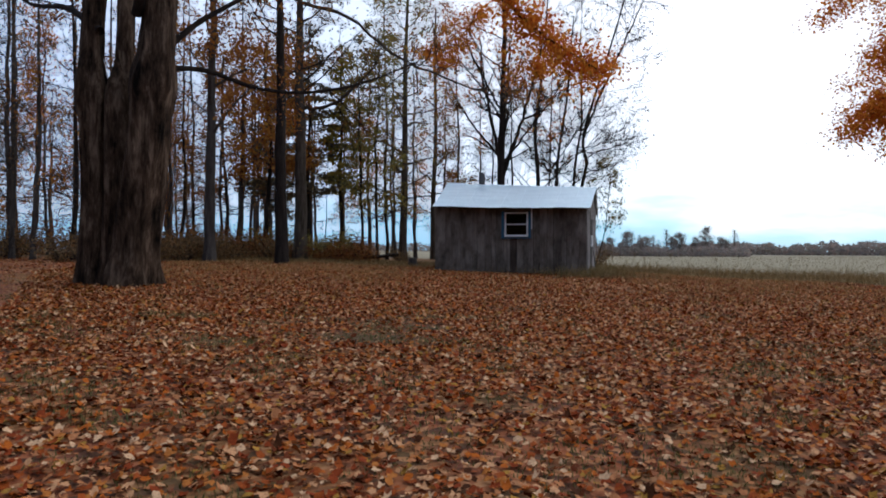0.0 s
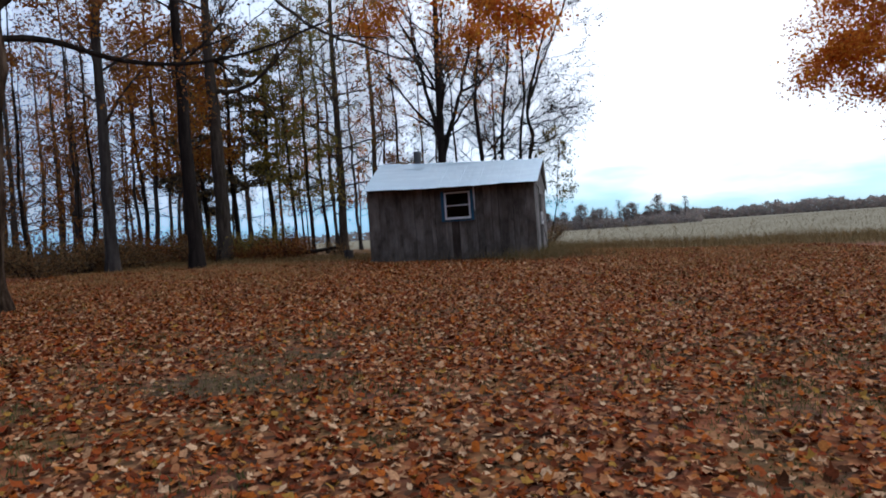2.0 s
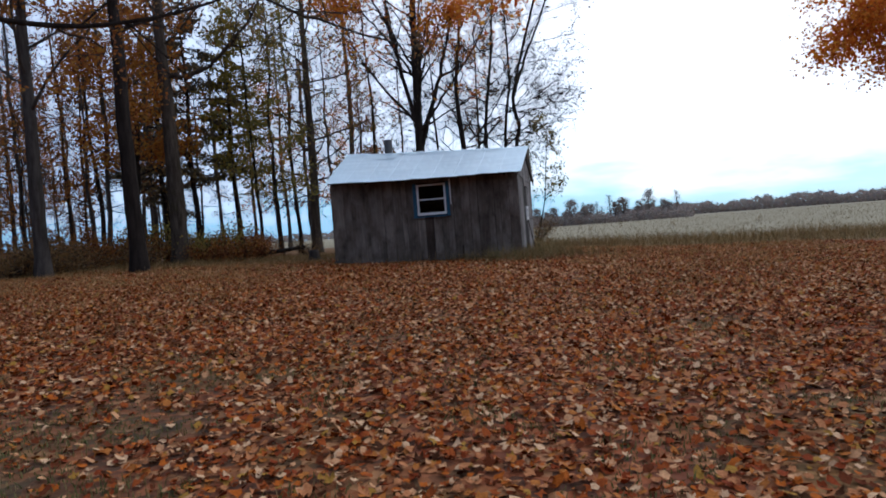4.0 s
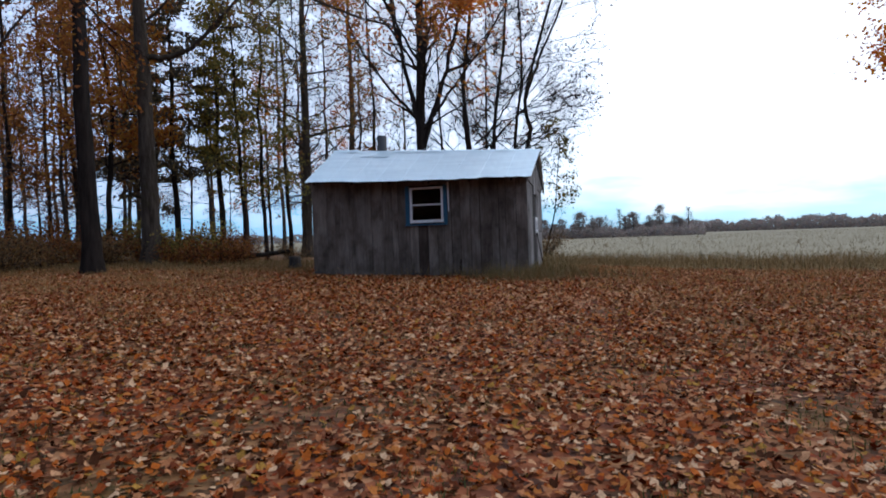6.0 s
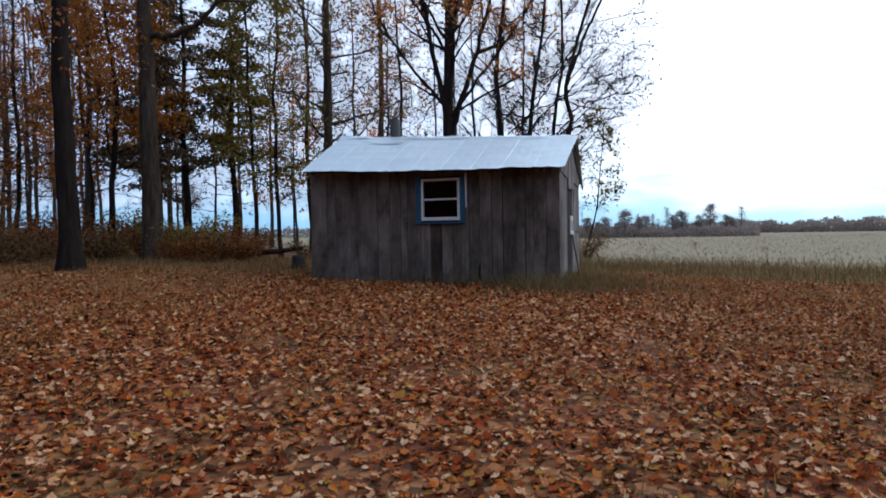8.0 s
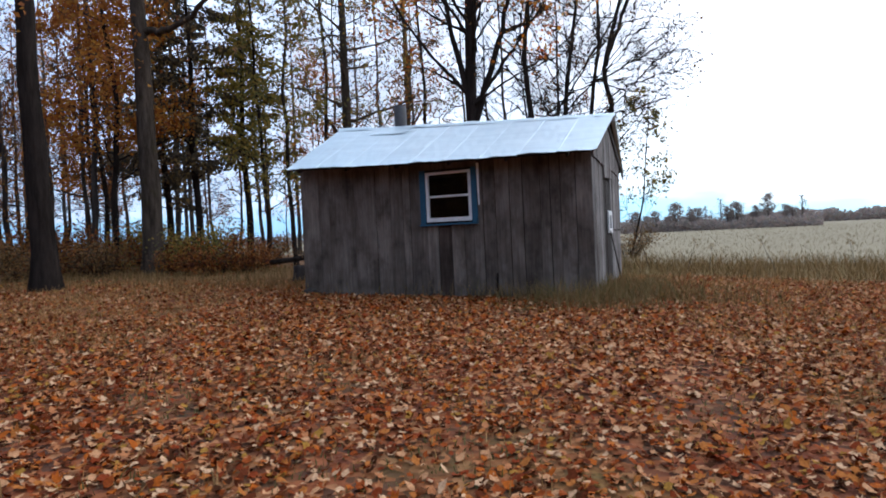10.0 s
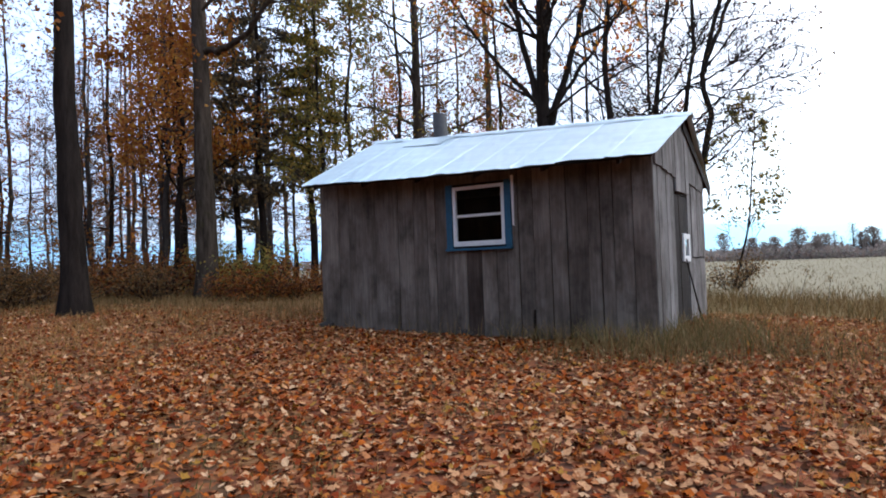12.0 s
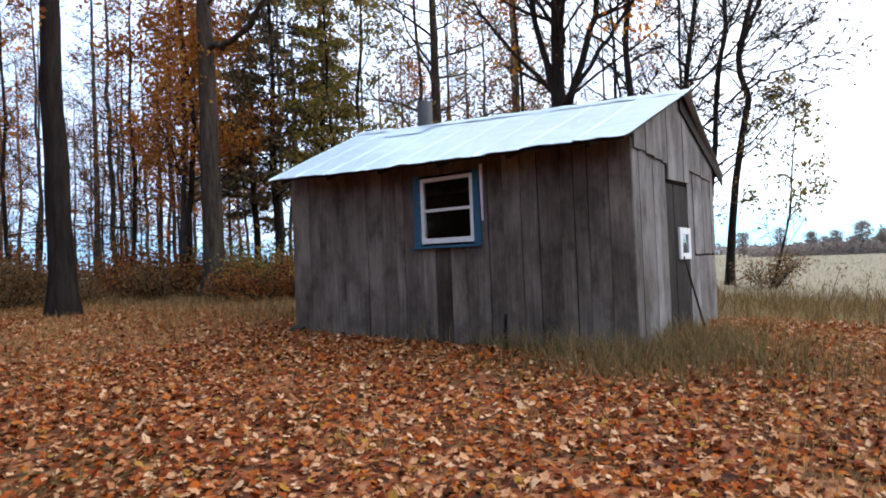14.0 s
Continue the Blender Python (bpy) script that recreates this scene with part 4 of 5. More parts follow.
put(build_tree("bare upright tree with fine twigs", 17, 15, 0.14, BARK_DARK, LEAF_DRAB, 900, 0.085, lean=(0.06, 0), wobble=0.08, first=0.2, limbs_n=26, limb_len=4.6, rise=0.75, sub=8,
    limbs_extra=(((0.1, 0, 4.2), [(1.2, -0.3, 5.3), (2.6, -0.5, 6.6), (4.2, -0.6, 8.2)], 0.045), ((0.2, 0, 5.0), [(1.5, 0, 6.0), (3.2, 0.2, 6.7), (4.8, 0.2, 7.6)], 0.04), ((0.15, 0, 3.6), [(-1.2, 0.2, 5.0), (-2.4, 0.2, 6.6)], 0.04))), 3.0, 35.0)
put(build_tree("bare upright tree with fine twigs", 18, 15, 0.13, BARK_DARK, LEAF_DRAB, 900, 0.085, lean=(0.09, 0), wobble=0.08, first=0.2, limbs_n=26, limb_len=4.8, rise=0.7, sub=8,
    limbs_extra=(((0.3, 0, 5.6), [(1.5, 0, 7.4), (2.8, 0, 9.4), (3.9, 0, 11.6)], 0.05), ((0.2, 0, 4.2), [(1.6, 0, 5.0), (3.2, 0.2, 6.2)], 0.035))), 3.6, 37.5)
put(build_tree("bare upright tree with fine twigs", 24, 14, 0.11, BARK_DARK, LEAF_DRAB, 700, 0.09, lean=(0.07, 0), wobble=0.09, first=0.2, limbs_n=24, limb_len=4.2, rise=0.7, sub=7), 4.9, 37.0)
put(build_tree("tall straight tree in the wood", 19, 17, 0.22, BARK, LEAF_RUST, 6500, 0.14, wobble=0.04, first=0.3, limbs_n=20, limb_len=3.4, sub=5, scatter=0.22), -11.3, 25.2)
put(build_tree("thin sapling with yellowing leaves", 20, 12, 0.085, BARK_DARK, LEAF_YELLOW, 3400, 0.12, wobble=0.06, first=0.16, limbs_n=24, limb_len=2.2, rise=0.3, flare=1.2, sub=5), -6.75, 34.1)
put(build_tree("thin sapling with yellowing leaves", 21, 13, 0.09, BARK_DARK, LEAF_YELLOW, 5200, 0.12, wobble=0.06, first=0.14, limbs_n=26, limb_len=2.5, rise=0.3, flare=1.2, sub=5), -5.84, 34.6)
put(build_tree("maple with thick orange autumn foliage", 22, 13, 0.3, BARK, LEAF_ORANGE, 9000, 0.105, wobble=0.05, first=0.36, limbs_n=22, limb_len=5.0, rise=0.4, scatter=0.2, lift=-0.01, extra_leaf=4200,
    limbs_extra=(((0, 0, 5.0), [(-1.5, 0, 6.6), (-3.2, -0.1, 7.2), (-4.6, -0.2, 7.0), (-6.0, -0.2, 6.4)], 0.1), ((0, 0, 4.6), [(-1.5, 0.5, 5.8), (-3.0, 0.3, 6.3), (-4.8, 0.2, 5.9)], 0.08), ((0, 0, 7.0), [(-1.5, 0.2, 8.8), (-3.6, 0.3, 10.0), (-6.6, 0.2, 10.6)], 0.1), ((0, 0, 6.0), [(-2.0, -0.6, 8.0), (-4.0, -0.8, 8.6), (-5.4, -0.8, 8.2)], 0.08), ((0, 0, 4.4), [(-1.2, -0.3, 5.3), (-2.6, -0.5, 5.4), (-4.0, -0.6, 4.9)], 0.07))), 19.3, 22.5)

put(build_tree("young maple thick with rusty orange leaves", 26, 11.5, 0.12, BARK_DARK, LEAF_COPPER, 8500, 0.14, wobble=0.08, first=0.25, limbs_n=30, limb_len=3.2, rise=0.35, sub=4, scatter=0.24, leaf_low=4.2), -11.6, 32.2)
put(build_tree("young maple thick with rusty brown leaves", 27, 12.5, 0.13, BARK_DARK, LEAF_RUST, 8000, 0.14, wobble=0.08, first=0.22, limbs_n=26, limb_len=3.2, rise=0.35, sub=4, scatter=0.26, leaf_low=3.0), -16.2, 38.4)


def conifer(seed, height, low, wide, leaf, label):
    rng = np.random.default_rng(seed)
    root = thing("tree", Matrix.Identity(4), label, "tree")
    stem, at = Wood(), []
    z = np.linspace(-0.2, height, 20)
    stem.tube(np.stack([0.06 * np.sin(z), 0.05 * np.sin(z * 0.7), z], 1), np.linspace(0.16, 0.03, 20), 8)
    for i in range(56):
        t = low + (1 - low) * (i + rng.random()) / 56
        az = i * 2.4 + rng.uniform(-0.7, 0.7)
        ln = ((1 - t) ** 0.55 * wide + 0.35) * rng.uniform(0.35, 1.15)
        b = wander(rng, (0, 0, t * height), (math.cos(az), math.sin(az), 0.25), ln, 5, 0.1, -0.07)
        one = Wood()
        one.tube(b, np.linspace(0.035, 0.008, 6), 4)
        mesh_part("branch", one.mesh("branch", BARK_DARK), root)
        n = int(110 * ln)
        u = rng.uniform(0.2, 1, n) ** 0.7 * 5
        k = np.minimum(u.astype(int), 4)
        p = b[k] + (b[k + 1] - b[k]) * (u - k)[:, None]
        at.append(p + rng.normal(size=(n, 3)) * np.array([0.22, 0.22, 0.07]))
    at = np.concatenate(at)
    mesh_part("trunk", stem.mesh("trunk", BARK_DARK), root)
    tagged(mesh_part("foliage", leaf_mesh("foliage", at, rng.uniform(0.1, 0.24, len(at)), leaf, rng, 0.3, 0.5), root), kind="stuff")
    return root


put(conifer(31, 13.5, 0.24, 2.9, NEEDLES, "dark green conifer with ragged drooping boughs"), -10.0, 35.2)
put(conifer(32, 11.5, 0.22, 2.4, NEEDLES, "dark green conifer with ragged drooping boughs"), -12.0, 36.5)
put(conifer(33, 12.5, 0.30, 2.0, LEAF_OLIVE, "yellow-green conifer beside a darker one"), -8.3, 36.0)

# the wood: a few grown trees and many copies
protos = [
    build_tree("slender bare tree in the wood", 41, 17, 0.14, BARK, LEAF_DRAB, 800, 0.10, wobble=0.09, first=0.16, limbs_n=24, limb_len=3.0, rise=0.45, sub=7, scatter=0.24),
    build_tree("slender tree with rusty leaves", 42, 15, 0.10, BARK_DARK, LEAF_RUST, 2600, 0.12, wobble=0.08, first=0.15, limbs_n=22, limb_len=2.7, rise=0.35, sub=5, scatter=0.24),
    build_tree("young tree with orange leaves", 43, 11, 0.075, BARK, LEAF_ORANGE, 2600, 0.13, wobble=0.06, first=0.2, limbs_n=18, limb_len=2.3, rise=0.4, scatter=0.24),
    build_tree("slender grey tree in the wood", 44, 18, 0.17, BARK, LEAF_DRAB, 800, 0.11, wobble=0.05, first=0.25, limbs_n=18, limb_len=3.0, rise=0.4, sub=6),
    build_tree("thin dark sapling in the wood", 45, 9, 0.045, BARK_DARK, LEAF_RUST, 900, 0.11, wobble=0.06, first=0.15, limbs_n=16, limb_len=1.7, rise=0.4),
]
wood_rng = np.random.default_rng(5)
taken = [(-8.31, 25.3), (-9.19, 30.9), (-5.1, 39.2), (-3.73, 47.2), (-11.3, 25.2), (-6.75, 34.1), (-5.84, 34.6), (-9.6, 35.5), (0.95, 33.2)]
spots = []
while len(spots) < 98:
    x, y = wood_rng.uniform(-42, -6), wood_rng.uniform(15, 56)
    if y < 28.5 and x > -16 or x > -13.5 and y < 40 or x > -7.5 and y < 38 or y < 20 and x > -17:
        continue
    if x > -9 and wood_rng.random() < 0.5:
        continue
    if min((x - a) ** 2 + (y - b) ** 2 for a, b in taken) > 1.3:
        taken.append((x, y))
        spots.append((x, y))
extra_rng = np.random.default_rng(15)
spots += [(extra_rng.uniform(-25, -15), extra_rng.uniform(27, 37)) for _ in range(4)]
for x, y in ((-1.6, 40.0), (-0.4, 44.0), (1.8, 42.0), (4.3, 41.0), (-2.3, 50.0), (-6.4, 41.0), (-8.1, 44.0), (-2.7, 42.4), (-5.1, 47.0), (0.5, 48.0), (-7.3, 50.0), (-21.0, 44.0), (-26.0, 41.0), (-18.0, 47.5)):
    spots.append((x, y))
used = set()
for i, (x, y) in enumerate(spots):
    q = int(wood_rng.choice(5, p=[0.44, 0.13, 0.06, 0.20, 0.17]))
    m = Matrix.Translation((x, y, float(ground_z(x, y)) - 0.05)) @ Matrix.Rotation(wood_rng.uniform(0, 6.28), 4, "Z") @ Matrix.Scale(wood_rng.uniform(0.8, 1.2), 4)
    if q in used:
        copy_thing(protos[q], m)
    else:
        protos[q].matrix_world = m
        used.add(q)
    protos[q]["group"] = "trees of the wood"


def shrub(seed, mat, label, n=1700, wide=1.1, tall=1.5):
    rng = np.random.default_rng(seed)
    root = thing("shrub", Matrix.Identity(4), label, "shrub", "undergrowth along the wood")
    stems, tips = Wood(), []
    for i in range(26):
        az = rng.uniform(0, 6.28)
        s = wander(rng, (0.2 * math.cos(az), 0.2 * math.sin(az), -0.05), (math.cos(az) * wide * 0.6, math.sin(az) * wide * 0.6, tall * 0.8), tall * rng.uniform(0.6, 1.2), 5, 0.16, -0.02)
        stems.tube(s, np.linspace(0.014, 0.004, 6), 3)
        tips += [s[2], s[3], s[4], s[5], s[5]]
        for _ in range(3):
            b = wander(rng, s[rng.integers(1, 5)], rng.normal(size=3) + np.array([0, 0, 0.5]), 0.6, 3, 0.2)
            stems.tube(b, np.linspace(0.007, 0.003, 4), 3)
            tips += [b[2], b[3]]
    tips = np.array(tips)
    at = tips[rng.integers(0, len(tips), n)] + rng.normal(size=(n, 3)) * 0.16
    at[:, 2] = np.abs(at[:, 2])
    tagged(mesh_part("twig_spray", stems.mesh("twig_spray", BARK_DARK), root), kind="stuff")
    tagged(mesh_part("foliage", leaf_mesh("foliage", at, rng.uniform(0.06, 0.12, n), mat, rng, 0.3), root), kind="stuff")
    return root


bushes = [shrub(51, LEAF_BUSH, "rust-coloured bush at the wood's edge"), shrub(52, LEAF_YELLOW, "yellow-green bush at the wood's edge"), shrub(53, LEAF_DRAB, "drab tangle of nearly leafless brush", 1500)]
brush = [(0, -6.6, 29.9, 0.95), (0, -7.9, 30.2, 0.75), (2, -10.3, 29.8, 0.9), (2, -11.5, 28.3, 0.9), (0, -5.9, 30.6, 0.75), (1, -10.2, 33.0, 1.1), (0, -12.6, 31.0, 1.2), (2, -14.0, 27.5, 1.1), (0, -15.3, 30.0, 1.2), (2, -17.0, 27.0, 1.2), (2, -13.2, 24.0, 0.8),
         (0, -19.0, 31.0, 1.3), (2, -16.0, 23.0, 1.1), (0, -22.0, 33.0, 1.4), (2, -20.5, 26.0, 1.2), (1, -13.4, 36.0, 1.2), (0, -17.2, 37.0, 1.3), (2, -8.4, 38.0, 1.0), (2, -24.0, 28.0, 1.4), (2, -19.0, 21.0, 1.3), (2, 6.6, 37.6, 0.9), (2, -4.4, 33.0, 0.6), (0, -27.0, 36.0, 1.4), (2, -29.0, 31.0, 1.4), (2, -11.6, 26.4, 1.0), (2, -12.7, 25.6, 1.15), (2, -13.6, 26.8, 1.2), (2, -12.1, 27.4, 1.0), (0, -9.7, 31.6, 0.85), (2, -8.8, 32.6, 1.0), (0, -11.2, 31.6, 1.2), (0, -13.8, 32.5, 1.2), (1, -7.2, 31.2, 0.8), (1, -8.2, 31.4, 0.9), (0, -16.4, 33.6, 1.2), (2, -15.0, 26.0, 1.0), (0, -6.4, 33.0, 0.8)]
seen_kinds = set()
for q, x, y, s in brush:
    m = Matrix.Translation((x, y, float(ground_z(x, y)) - 0.02)) @ Matrix.Rotation(x * 7.1, 4, "Z") @ Matrix.Diagonal((s, s, s * (0.82 + 0.36 * math.sin(x * 5.0 + y) ** 2), 1))
    if q in seen_kinds:
        copy_thing(bushes[q], m)
    else:
        bushes[q].matrix_world = m
        seen_kinds.add(q)

# fallen log and stump beyond the shed's corner
log = Wood()
lz = float(ground_z(-6, 32.5))
log.tube(wander(np.random.default_rng(2), (-8.0, 32.3, lz + 0.16), (1, 0.03, 0.02), 3.6, 10, 0.03), np.linspace(0.14, 0.08, 11), 10)
tagged(new("fallen_log", log.mesh("fallen_log", BARK_DARK)), "dark fallen log lying across the brush", "log")

stump = thing("tree_stump", Matrix.Translation((-3.15, 27.75, float(ground_z(-3.15, 27.75)))), "short dark weathered stump near the shed corner", "stump")
w = Wood()
zz = np.array([-0.05, 0.05, 0.15, 0.28, 0.38, 0.39])
ang = np.linspace(0, 2 * math.pi, 14, endpoint=False)
w.tube(np.stack([0 * zz, 0 * zz, zz], 1), np.array([0.26, 0.22, 0.19, 0.18, 0.18, 0.02])[:, None] * (1 + 0.08 * np.cos(5 * ang))[None, :], 14)
mesh_part("stump_body", w.mesh("stump_body", BARK), stump)

# ---- distance ----

def far_tree(seed, h, w, mat, n=1100):
    rng = np.random.default_rng(seed)
    root = thing("far_tree", Matrix.Identity(4), "distant hazy tree beyond the field", "tree", "trees beyond the field")
    stem, limbs, tips = Wood(), Wood(), []
    z = np.linspace(-0.2, h * 0.85, 8)
    stem.tube(np.stack([0 * z, 0 * z, z], 1), np.linspace(0.16, 0.03, 8), 5)
    for i in range(26):
        t = 0.06 + 0.89 * i / 26
        b = wander(rng, (0, 0, t * h * 0.85), (math.cos(i * 2.4), math.sin(i * 2.4), 0.9), w * rng.uniform(0.5, 1.0) * math.sin(math.pi * (0.3 + 0.62 * t)), 4, 0.15)
        limbs.tube(b, np.linspace(0.05, 0.015, 5), 3)
        tips += [b[2], b[3], b[4]]
    tips = np.array(tips)
    at = tips[rng.integers(0, len(tips), n)] + rng.normal(size=(n, 3)) * 0.22
    mesh_part("trunk", stem.mesh("trunk", BARK), root)
    tagged(mesh_part("twig_spray", limbs.mesh("twig_spray", BARK_PALE), root), kind="stuff")
    tagged(mesh_part("foliage", leaf_mesh("foliage", at, rng.uniform(0.12, 0.26, n), mat, rng), root), kind="stuff")
    return root


fars = [far_tree(61, 6.6, 2.1, HAZED_LEAF, 1900), far_tree(62, 5.0, 1.9, HAZED_LEAF, 1700), far_tree(63, 6.4, 1.3, HAZED_LEAF, 420)]
row = [(0, 40.5, 117, 0.95), (2, 45.6, 117, 0.9), (1, 35.8, 117, 1.0), (2, 33.4, 117, 1.0), (1, 30.2, 118, 0.85), (2, 28.6, 117, 0.8), (1, 26.2, 116, 1.05), (1, 23.5, 118, 0.8), (2, 31.6, 119, 0.8), (1, 38.0, 116, 0.6), (1, 43.0, 118, 0.55), (2, 36.8, 119, 0.7), (1, 20.5, 119, 0.8), (0, 17.0, 122, 0.8), (1, 12.0, 124, 0.9), (2, 34.6, 118, 0.75)]
hedge_rng = np.random.default_rng(14)
for i in range(20):
    row.append((int(hedge_rng.choice(3, p=[0.35, 0.4, 0.25])), 21.0 + 1.35 * i + hedge_rng.uniform(-0.5, 0.5), hedge_rng.uniform(115.5, 121), hedge_rng.uniform(0.42, 0.72)))
seen_kinds = set()
for q, x, y, s in row:
    m = Matrix.Translation((x, y, float(ground_z(x, y)) - 0.05)) @ Matrix.Rotation(x, 4, "Z") @ Matrix.Scale(s, 4)
    if q in seen_kinds:
        copy_thing(fars[q], m)
    else:
        fars[q].matrix_world = m
        seen_kinds.add(q)


def wood_band(name, label, az0, az1, dist, height, n, size, seed, mat=HAZED_LEAF):
    """A far strip of woodland along an arc of the horizon; degrees from +y towards +x."""
    rng = np.random.default_rng(seed)
    a = np.radians(rng.uniform(az0, az1, n))
    d = dist * rng.uniform(0.96, 1.06, n)
    top = height * (0.8 + 0.16 * np.sin(a * 61) * np.sin(a * 23 + 1) + 0.08 * np.sin(a * 170) + 0.06 * np.sin(a * 410))
    x, y = d * np.sin(a), d * np.cos(a)
    p = np.stack([x, y, ground_z(x, y) + top * rng.random(n) ** 1.25 - size * 0.45], 1)
    return tagged(new(name, leaf_mesh(name, p, rng.uniform(0.7, 1.3, n) * size, mat, rng, 0, 0.9)), label, "woodland", kind="stuff")


wood_band("far_woodland", "hazy woodland along the far edge of the field", 18, 62, 300, 6.2, 26000, 1.1, 71)
wood_band("far_woodland", "hazy woodland on the horizon behind the trees", -75, 20, 330, 5.8, 26000, 1.1, 72)
# unseen band added behind, to dim the window's reflections and the front wall's fill
wood_band("woodland", "unseen woodland added behind the lawn to block low sky", 95, 262, 46, 17, 15000, 1.1, 74, LEAF_DRAB)
# unseen band added on the left, blocking sky so that side darkens
wood_band("woodland", "unseen wood added beside the lawn to darken its left", 205, 298, 19, 15, 9000, 0.9, 75, LEAF_DRAB)
wood_band("hedge_bank", "low dark hedge across the field", 6, 22.4, 121, 2.1, 12000, 0.36, 73)

# ---- long grass ----
def blades(name, label, xy, height, width, mat, seed, bend=0.35):
    rng = np.random.default_rng(seed)
    n = len(xy)
    clump = np.sin(xy[:, 0] * 1.7 + np.sin(xy[:, 1] * 1.3)) * np.sin(xy[:, 1] * 2.1 + xy[:, 0] * 0.6)
    h = height * rng.uniform(0.5, 1.25, n) * (1 + 0.4 * clump)
    az = rng.uniform(0, 6.28, n)
    side = np.stack([np.cos(az), np.sin(az), 0 * az], 1) * (width * rng.uniform(0.6, 1.4, n))[:, None]
    off = np.stack([np.cos(az + rng.normal(size=n)), np.sin(az + rng.normal(size=n)), 0 * az], 1) * (h * bend * rng.random(n))[:, None]
    base = np.stack([xy[:, 0], xy[:, 1], surface_z(xy[:, 0], xy[:, 1]) - 0.01], 1)
    up = np.stack([0 * h, 0 * h, h], 1)
    v = np.stack([base - side, base + side, base + up * 0.55 + off * 0.35 + side * 0.7, base + up * 0.55 + off * 0.35 - side * 0.7, base + up * 0.97 + off], 1).reshape(-1, 3)
    i = np.arange(n)[:, None] * 5
    f = np.concatenate([i + np.array([[0, 1, 2]]), i + np.array([[0, 2, 3]]), i + np.array([[3, 2, 4]])])
    return tagged(new(name, mesh_fast(name, v, f, mat)), label, "grass", kind="stuff")


g = np.random.default_rng(9)


def scatter(n, x0, x1, y0, y1):
    return np.stack([g.uniform(x0, x1, n), g.uniform(y0, y1, n)], 1)


def in_shed(xy, pad=0.0):
    c, s = math.cos(radians(-SHED_TURN)), math.sin(radians(-SHED_TURN))
    dx, dy = xy[:, 0] - SHED_X, xy[:, 1] - SHED_Y
    uu, vv = dx * c - dy * s, dx * s + dy * c
    return (uu > -pad) & (uu < LEN + pad) & (vv > -pad) & (vv < DEP + pad)


p = scatter(110000, 4.2, 46, 10, 40)
e = lawn_edge(p[:, 0])
p = p[(p[:, 1] > e + g.normal(size=len(p)) * 0.5) & (p[:, 1] < field_edge(p[:, 0]) + 0.6) & ~in_shed(p, 0.05)]
blades("long_grass", "long dry olive-brown grass between lawn and field", p, 0.38, 0.006, GRASS_DRY, 81, 1.0)
p = scatter(17000, -14, 4, 24.4, 33)
p = p[~in_shed(p, 0.05) & (g.random(len(p)) < np.clip((p[:, 1] - 24.0) / 3, 0.08, 1))]
blades("rough_grass", "rough browned grass along the edge of the wood", p, 0.2, 0.007, GRASS_DRY, 82)
def by_shed(xy):
    """Places along the shed's front and out from it."""
    c, s = math.cos(radians(-SHED_TURN)), math.sin(radians(-SHED_TURN))
    dx, dy = xy[:, 0] - SHED_X, xy[:, 1] - SHED_Y
    return dx * c - dy * s, dx * s + dy * c


p = np.concatenate([scatter(3000, -2.2, 5.0, 22.6, 25.2), scatter(21000, 1.6, 6.6, 21.6, 27.4)])
uu, vv = by_shed(p)
near = np.exp(-((uu - LEN - 0.1) / 1.0) ** 2 - ((vv - 0.1) / 1.1) ** 2)
keep = ~in_shed(p, 0.05) & (((vv > -0.22) & (vv < 0) & (g.random(len(p)) < 0.6)) | (g.random(len(p)) < 1.1 * near))
blades("shed_grass", "long olive grass growing against the shed", p[keep][::3], 0.40, 0.0045, GRASS_OLIVE, 83, 1.0)
blades("shed_grass", "long tan dead grass growing against the shed", np.concatenate([p[keep][1::3], p[keep][2::3]]), 0.33, 0.0045, GRASS_DRY, 88, 1.2)
p = scatter(36000, 0, 1, 0, 1)
p = np.stack([4 + 90 * p[:, 0], 22 + 88 * p[:, 1] ** 1.7], 1)
p = p[p[:, 1] > field_edge(p[:, 0]) + 0.2]
blades("stubble", "pale dry crop stubble", p, 0.17, 0.014, STUBBLE, 84, 0.9)
q = scatter(95000, -11, 13, 2, 25.5)
clear = np.array([noise.noise((x * 1.1, y * 1.1, 9.0)) for x, y in q])
q = q[(clear + 0.6 * worn(q[:, 0], q[:, 1]) > 0.1) & (q[:, 1] < lawn_edge(q[:, 0]) + 0.4) & ~in_shed(q, 0.02)]
tuft = scatter(60000, -7, 9, 2, 11)
near_clear = np.array([noise.noise((x * 1.1, y * 1.1, 9.0)) for x, y in tuft]) + 0.7 * worn(tuft[:, 0], tuft[:, 1])
q = np.concatenate([q, tuft[near_clear > 0.14]])
blades("lawn_grass", "short green-brown lawn grass showing between the leaves", q, 0.055, 0.005, GRASS, 85, 0.8)

p = scatter(80000, -12, 13, 12, 27)
p = p[(g.random(len(p)) < np.clip((p[:, 1] - 12) / 10, 0.1, 1) * np.where((p[:, 0] > -2.6) & (p[:, 0] < 4.6), 0.22, 1.0)) & (p[:, 1] < lawn_edge(p[:, 0]) + 0.3) & ~in_shed(p, 0.05)]
blades("thin_grass", "thin dry grass standing among the fallen leaves", p, 0.11, 0.005, GRASS_TAN, 86, 1.1)
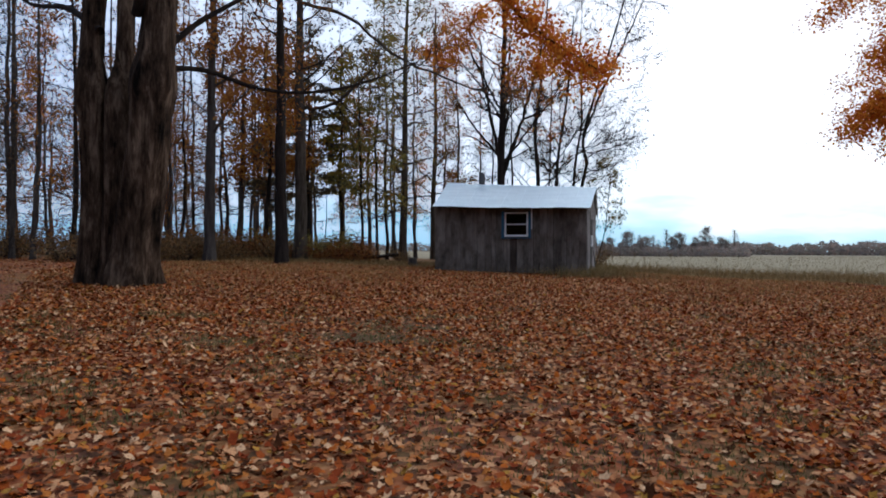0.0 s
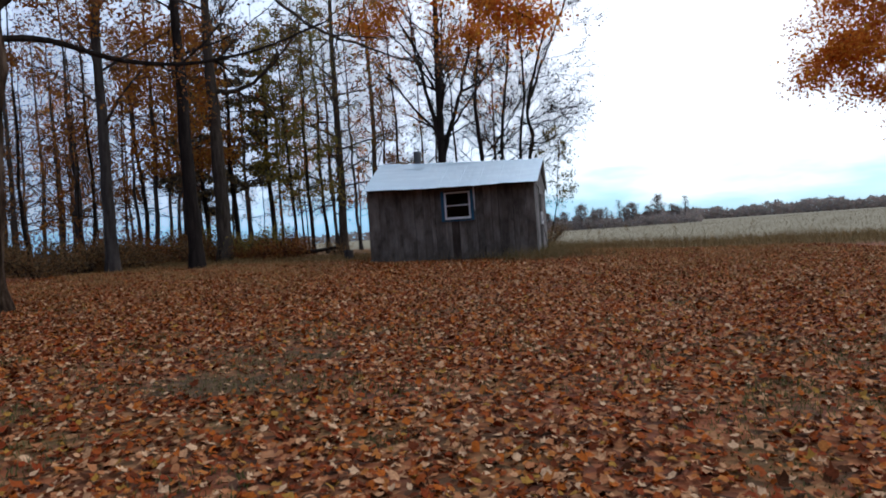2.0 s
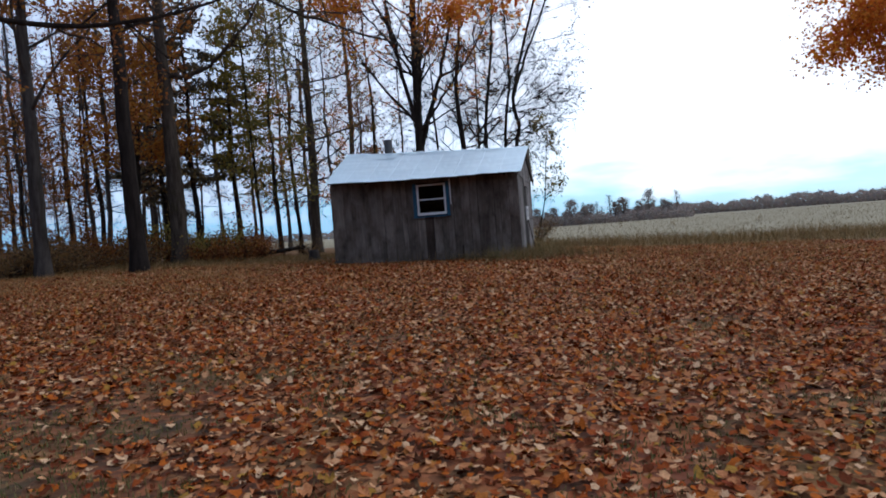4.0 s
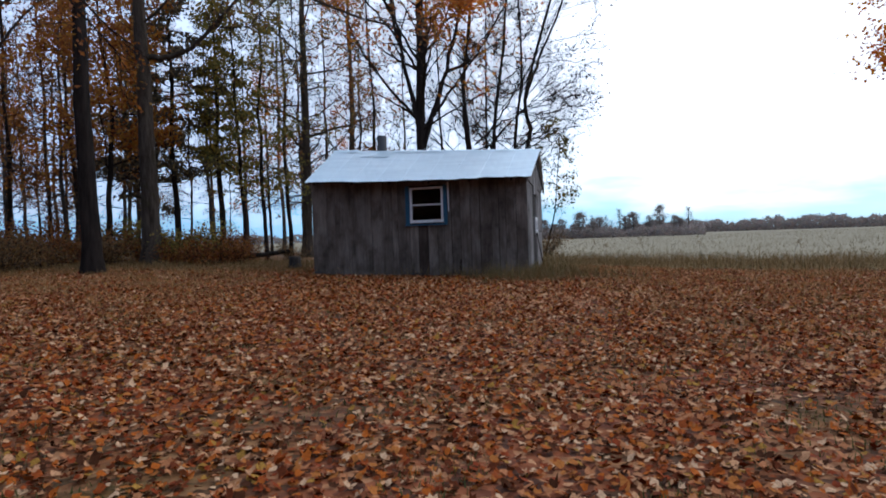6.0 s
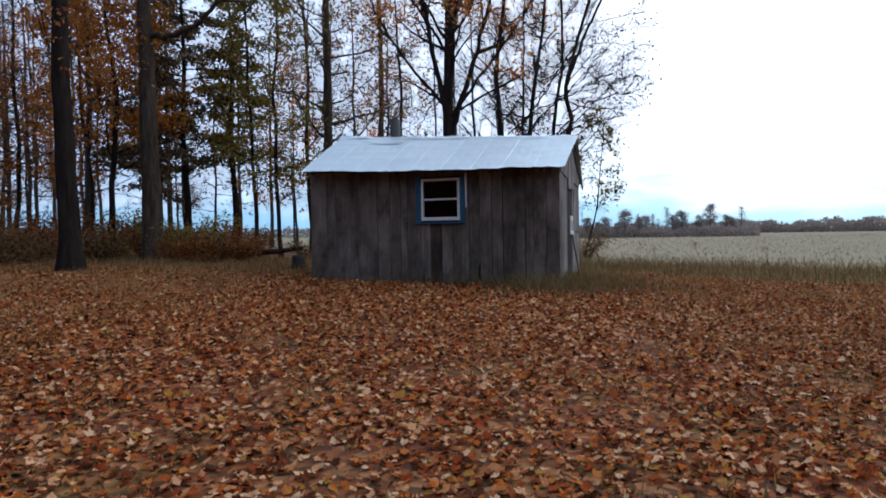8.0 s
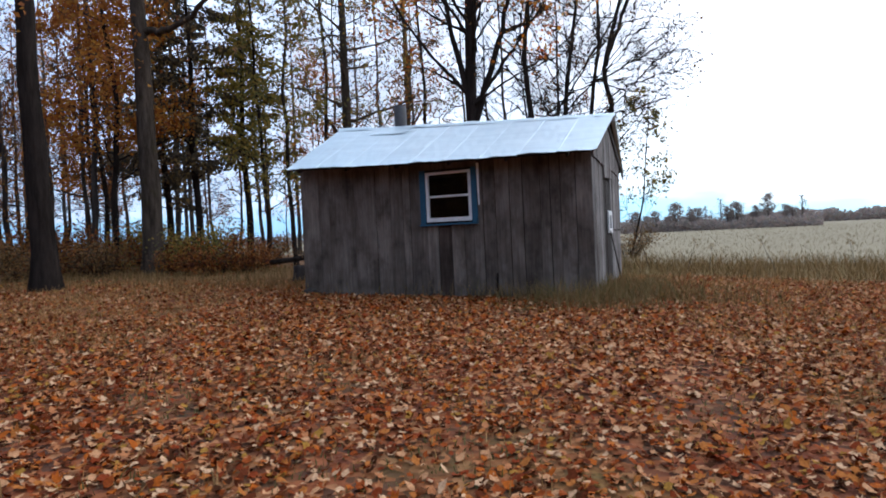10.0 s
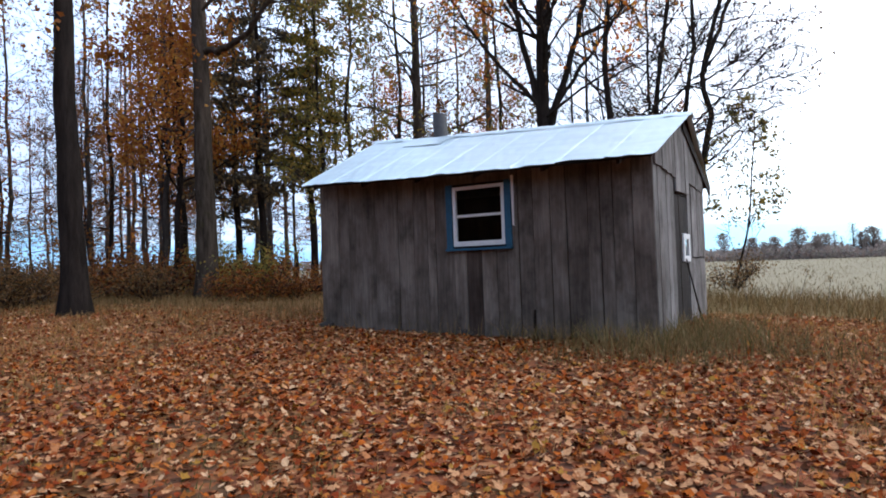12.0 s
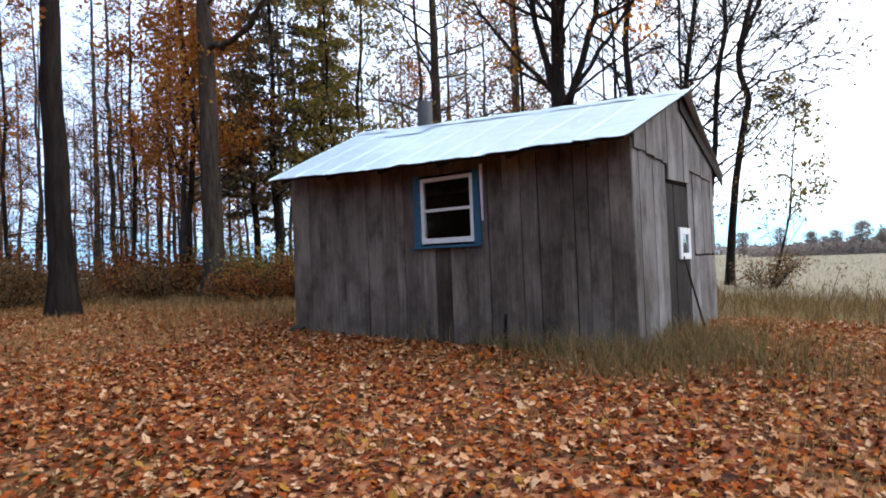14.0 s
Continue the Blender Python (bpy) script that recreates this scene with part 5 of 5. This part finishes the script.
# a few bent weed stalks at the edge of the field
weed_rng = np.random.default_rng(12)
for x, y in ((7.3, 29.3), (8.6, 28.4), (10.2, 28.0), (5.9, 29.9), (12.4, 26.6), (6.6, 28.6)):
    w = Wood()
    h = weed_rng.uniform(0.7, 1.0)
    stalk = wander(weed_rng, (0, 0, -0.03), (0.2, 0.0, 1.0), h, 6, 0.12, -0.05)
    w.tube(stalk, np.linspace(0.008, 0.003, 7), 4)
    root = thing("weed", Matrix.Translation((x, y, float(surface_z(x, y)))) @ Matrix.Rotation(weed_rng.uniform(0, 6.28), 4, "Z"), "dry brown weed stalk with a drooping head", "weed", "weeds at the field edge")
    mesh_part("stalk", w.mesh("stalk", BARK), root)
    seeds = stalk[-1] + weed_rng.normal(size=(40, 3)) * np.array([0.05, 0.05, 0.08]) - np.array([0, 0, 0.03])
    tagged(mesh_part("seed_head", leaf_mesh("seed_head", seeds, weed_rng.uniform(0.03, 0.07, 40), GRASS_DRY, weed_rng, 0.8, 0.4), root), kind="stuff")

# ---- fallen leaves ----
STAR_A = np.radians([270, 340, 25, 60, 90, 120, 155, 200])
STAR_R = np.array([0.44, 0.44, 0.57, 0.38, 0.60, 0.38, 0.57, 0.44])
LOBES = len(STAR_A)
LEAF_TRIS = ((0, 1, 7), (1, 3, 5), (1, 2, 3), (3, 4, 5), (5, 6, 7), (1, 5, 7))


def leaf_points(n, rng):
    """n maple leaves at the origin, curled and unlike."""
    r = STAR_R[None, :] * rng.uniform(0.85, 1.15, (n, LOBES))
    x, y = r * np.cos(STAR_A), r * np.sin(STAR_A)
    curl = rng.normal(0.32, 0.62, (n, 1))
    fold = rng.normal(0.0, 0.65, (n, 1))
    z = curl * (x * x + y * y) * 1.2 + fold * x * y + rng.normal(0, 0.05, (n, LOBES))
    return np.stack([x, y, z], -1)


def turned(pts, rng, tilt):
    n = len(pts)
    a = rng.uniform(0, 2 * math.pi, n)
    ca, sa = np.cos(a), np.sin(a)
    x = pts[..., 0] * ca[:, None] - pts[..., 1] * sa[:, None]
    y = pts[..., 0] * sa[:, None] + pts[..., 1] * ca[:, None]
    t = rng.normal(0, tilt, (2, n))
    z = pts[..., 2] + x * np.tan(np.clip(t[0], -1, 1))[:, None] + y * np.tan(np.clip(t[1], -1, 1))[:, None]
    return np.stack([x, y, z], -1)


def fallen(name, label, xy, seed, size=(0.032, 0.07)):
    rng = np.random.default_rng(seed)
    n = len(xy)
    s = rng.uniform(*size, n)[:, None, None]
    pts = turned(leaf_points(n, rng), rng, 0.26) * s
    low = pts[..., 2].min(1)
    pts += np.stack([xy[:, 0], xy[:, 1], surface_z(xy[:, 0], xy[:, 1]) - low * 0.75 + rng.uniform(-0.004, 0.028, n)], 1)[:, None, :]
    i = np.arange(n)[:, None] * LOBES
    ring = np.concatenate([i + np.array([tri]) for tri in LEAF_TRIS])
    return tagged(new(name, mesh_fast(name, pts.reshape(-1, 3), ring, LITTER)), label, "leaves", kind="stuff")


PICK = (2.6, 5.4, 17.4, 19.6)
q = scatter(325000, -13, 14, 2.5, 28.0)
q = q[np.abs(q[:, 0] - 0.1 * q[:, 1]) < 0.78 * q[:, 1] + 1.2]
thin_out = 1.1 * worn(q[:, 0], q[:, 1]) + np.array([noise.noise((x * 1.1, y * 1.1, 9.0)) for x, y in q])
q = q[(q[:, 1] < lawn_edge(q[:, 0]) + 0.3 + g.normal(size=len(q)) * 0.7) & ~in_shed(q, 0.03) & (g.random(len(q)) < np.clip(1.0 - (1.3 + 0.8 * np.clip((11 - q[:, 1]) / 6, 0, 1)) * np.clip(thin_out - 0.12 + 0.1 * np.clip((11 - q[:, 1]) / 6, 0, 1), 0, 1), 0.5 - 0.4 * np.clip(worn(q[:, 0], q[:, 1]), 0, 1), 1))]
fade = np.clip((q[:, 1] - 20.0 - 0.1 * q[:, 0]) / 4.5 * (q[:, 0] < -2.5), 0, 0.5)
q = q[g.random(len(q)) > fade]
far_q = scatter(13000, -26, -12.5, 7, 27)
wide_q = scatter(26000, -24, 22, -12, 24)
wide_q = wide_q[(np.abs(wide_q[:, 0] - 0.1 * wide_q[:, 1]) > 0.78 * wide_q[:, 1] + 1.0) | (wide_q[:, 1] < 2.6)]
wide_q = wide_q[wide_q[:, 1] < lawn_edge(wide_q[:, 0])]
q = np.concatenate([q, far_q[far_q[:, 1] > -far_q[:, 0] * 0.9 - 2], wide_q])
fallen("fallen_leaves", "deep scatter of rust and tan maple leaves on the lawn", q, 91)

shapes = []
for i in range(6):
    r = np.random.default_rng(100 + i)
    pts = turned(leaf_points(1, r), r, 0.25)[0] * r.uniform(0.042, 0.066)
    pts[:, 2] -= pts[:, 2].min() * 0.75
    shapes.append(mesh_fast("leaf", pts, np.array(LEAF_TRIS), LITTER))
r = np.random.default_rng(99)
for i in range(280):
    x, y = r.uniform(PICK[0], PICK[1]), r.uniform(PICK[2], PICK[3])
    ob = new("leaf", shapes[i % 6])
    ob.parent = ground
    ob.matrix_world = Matrix.Translation((x, y, float(surface_z(x, y)) + 0.022 + r.uniform(0, 0.02))) @ Matrix.Rotation(r.uniform(0, 6.28), 4, "Z")
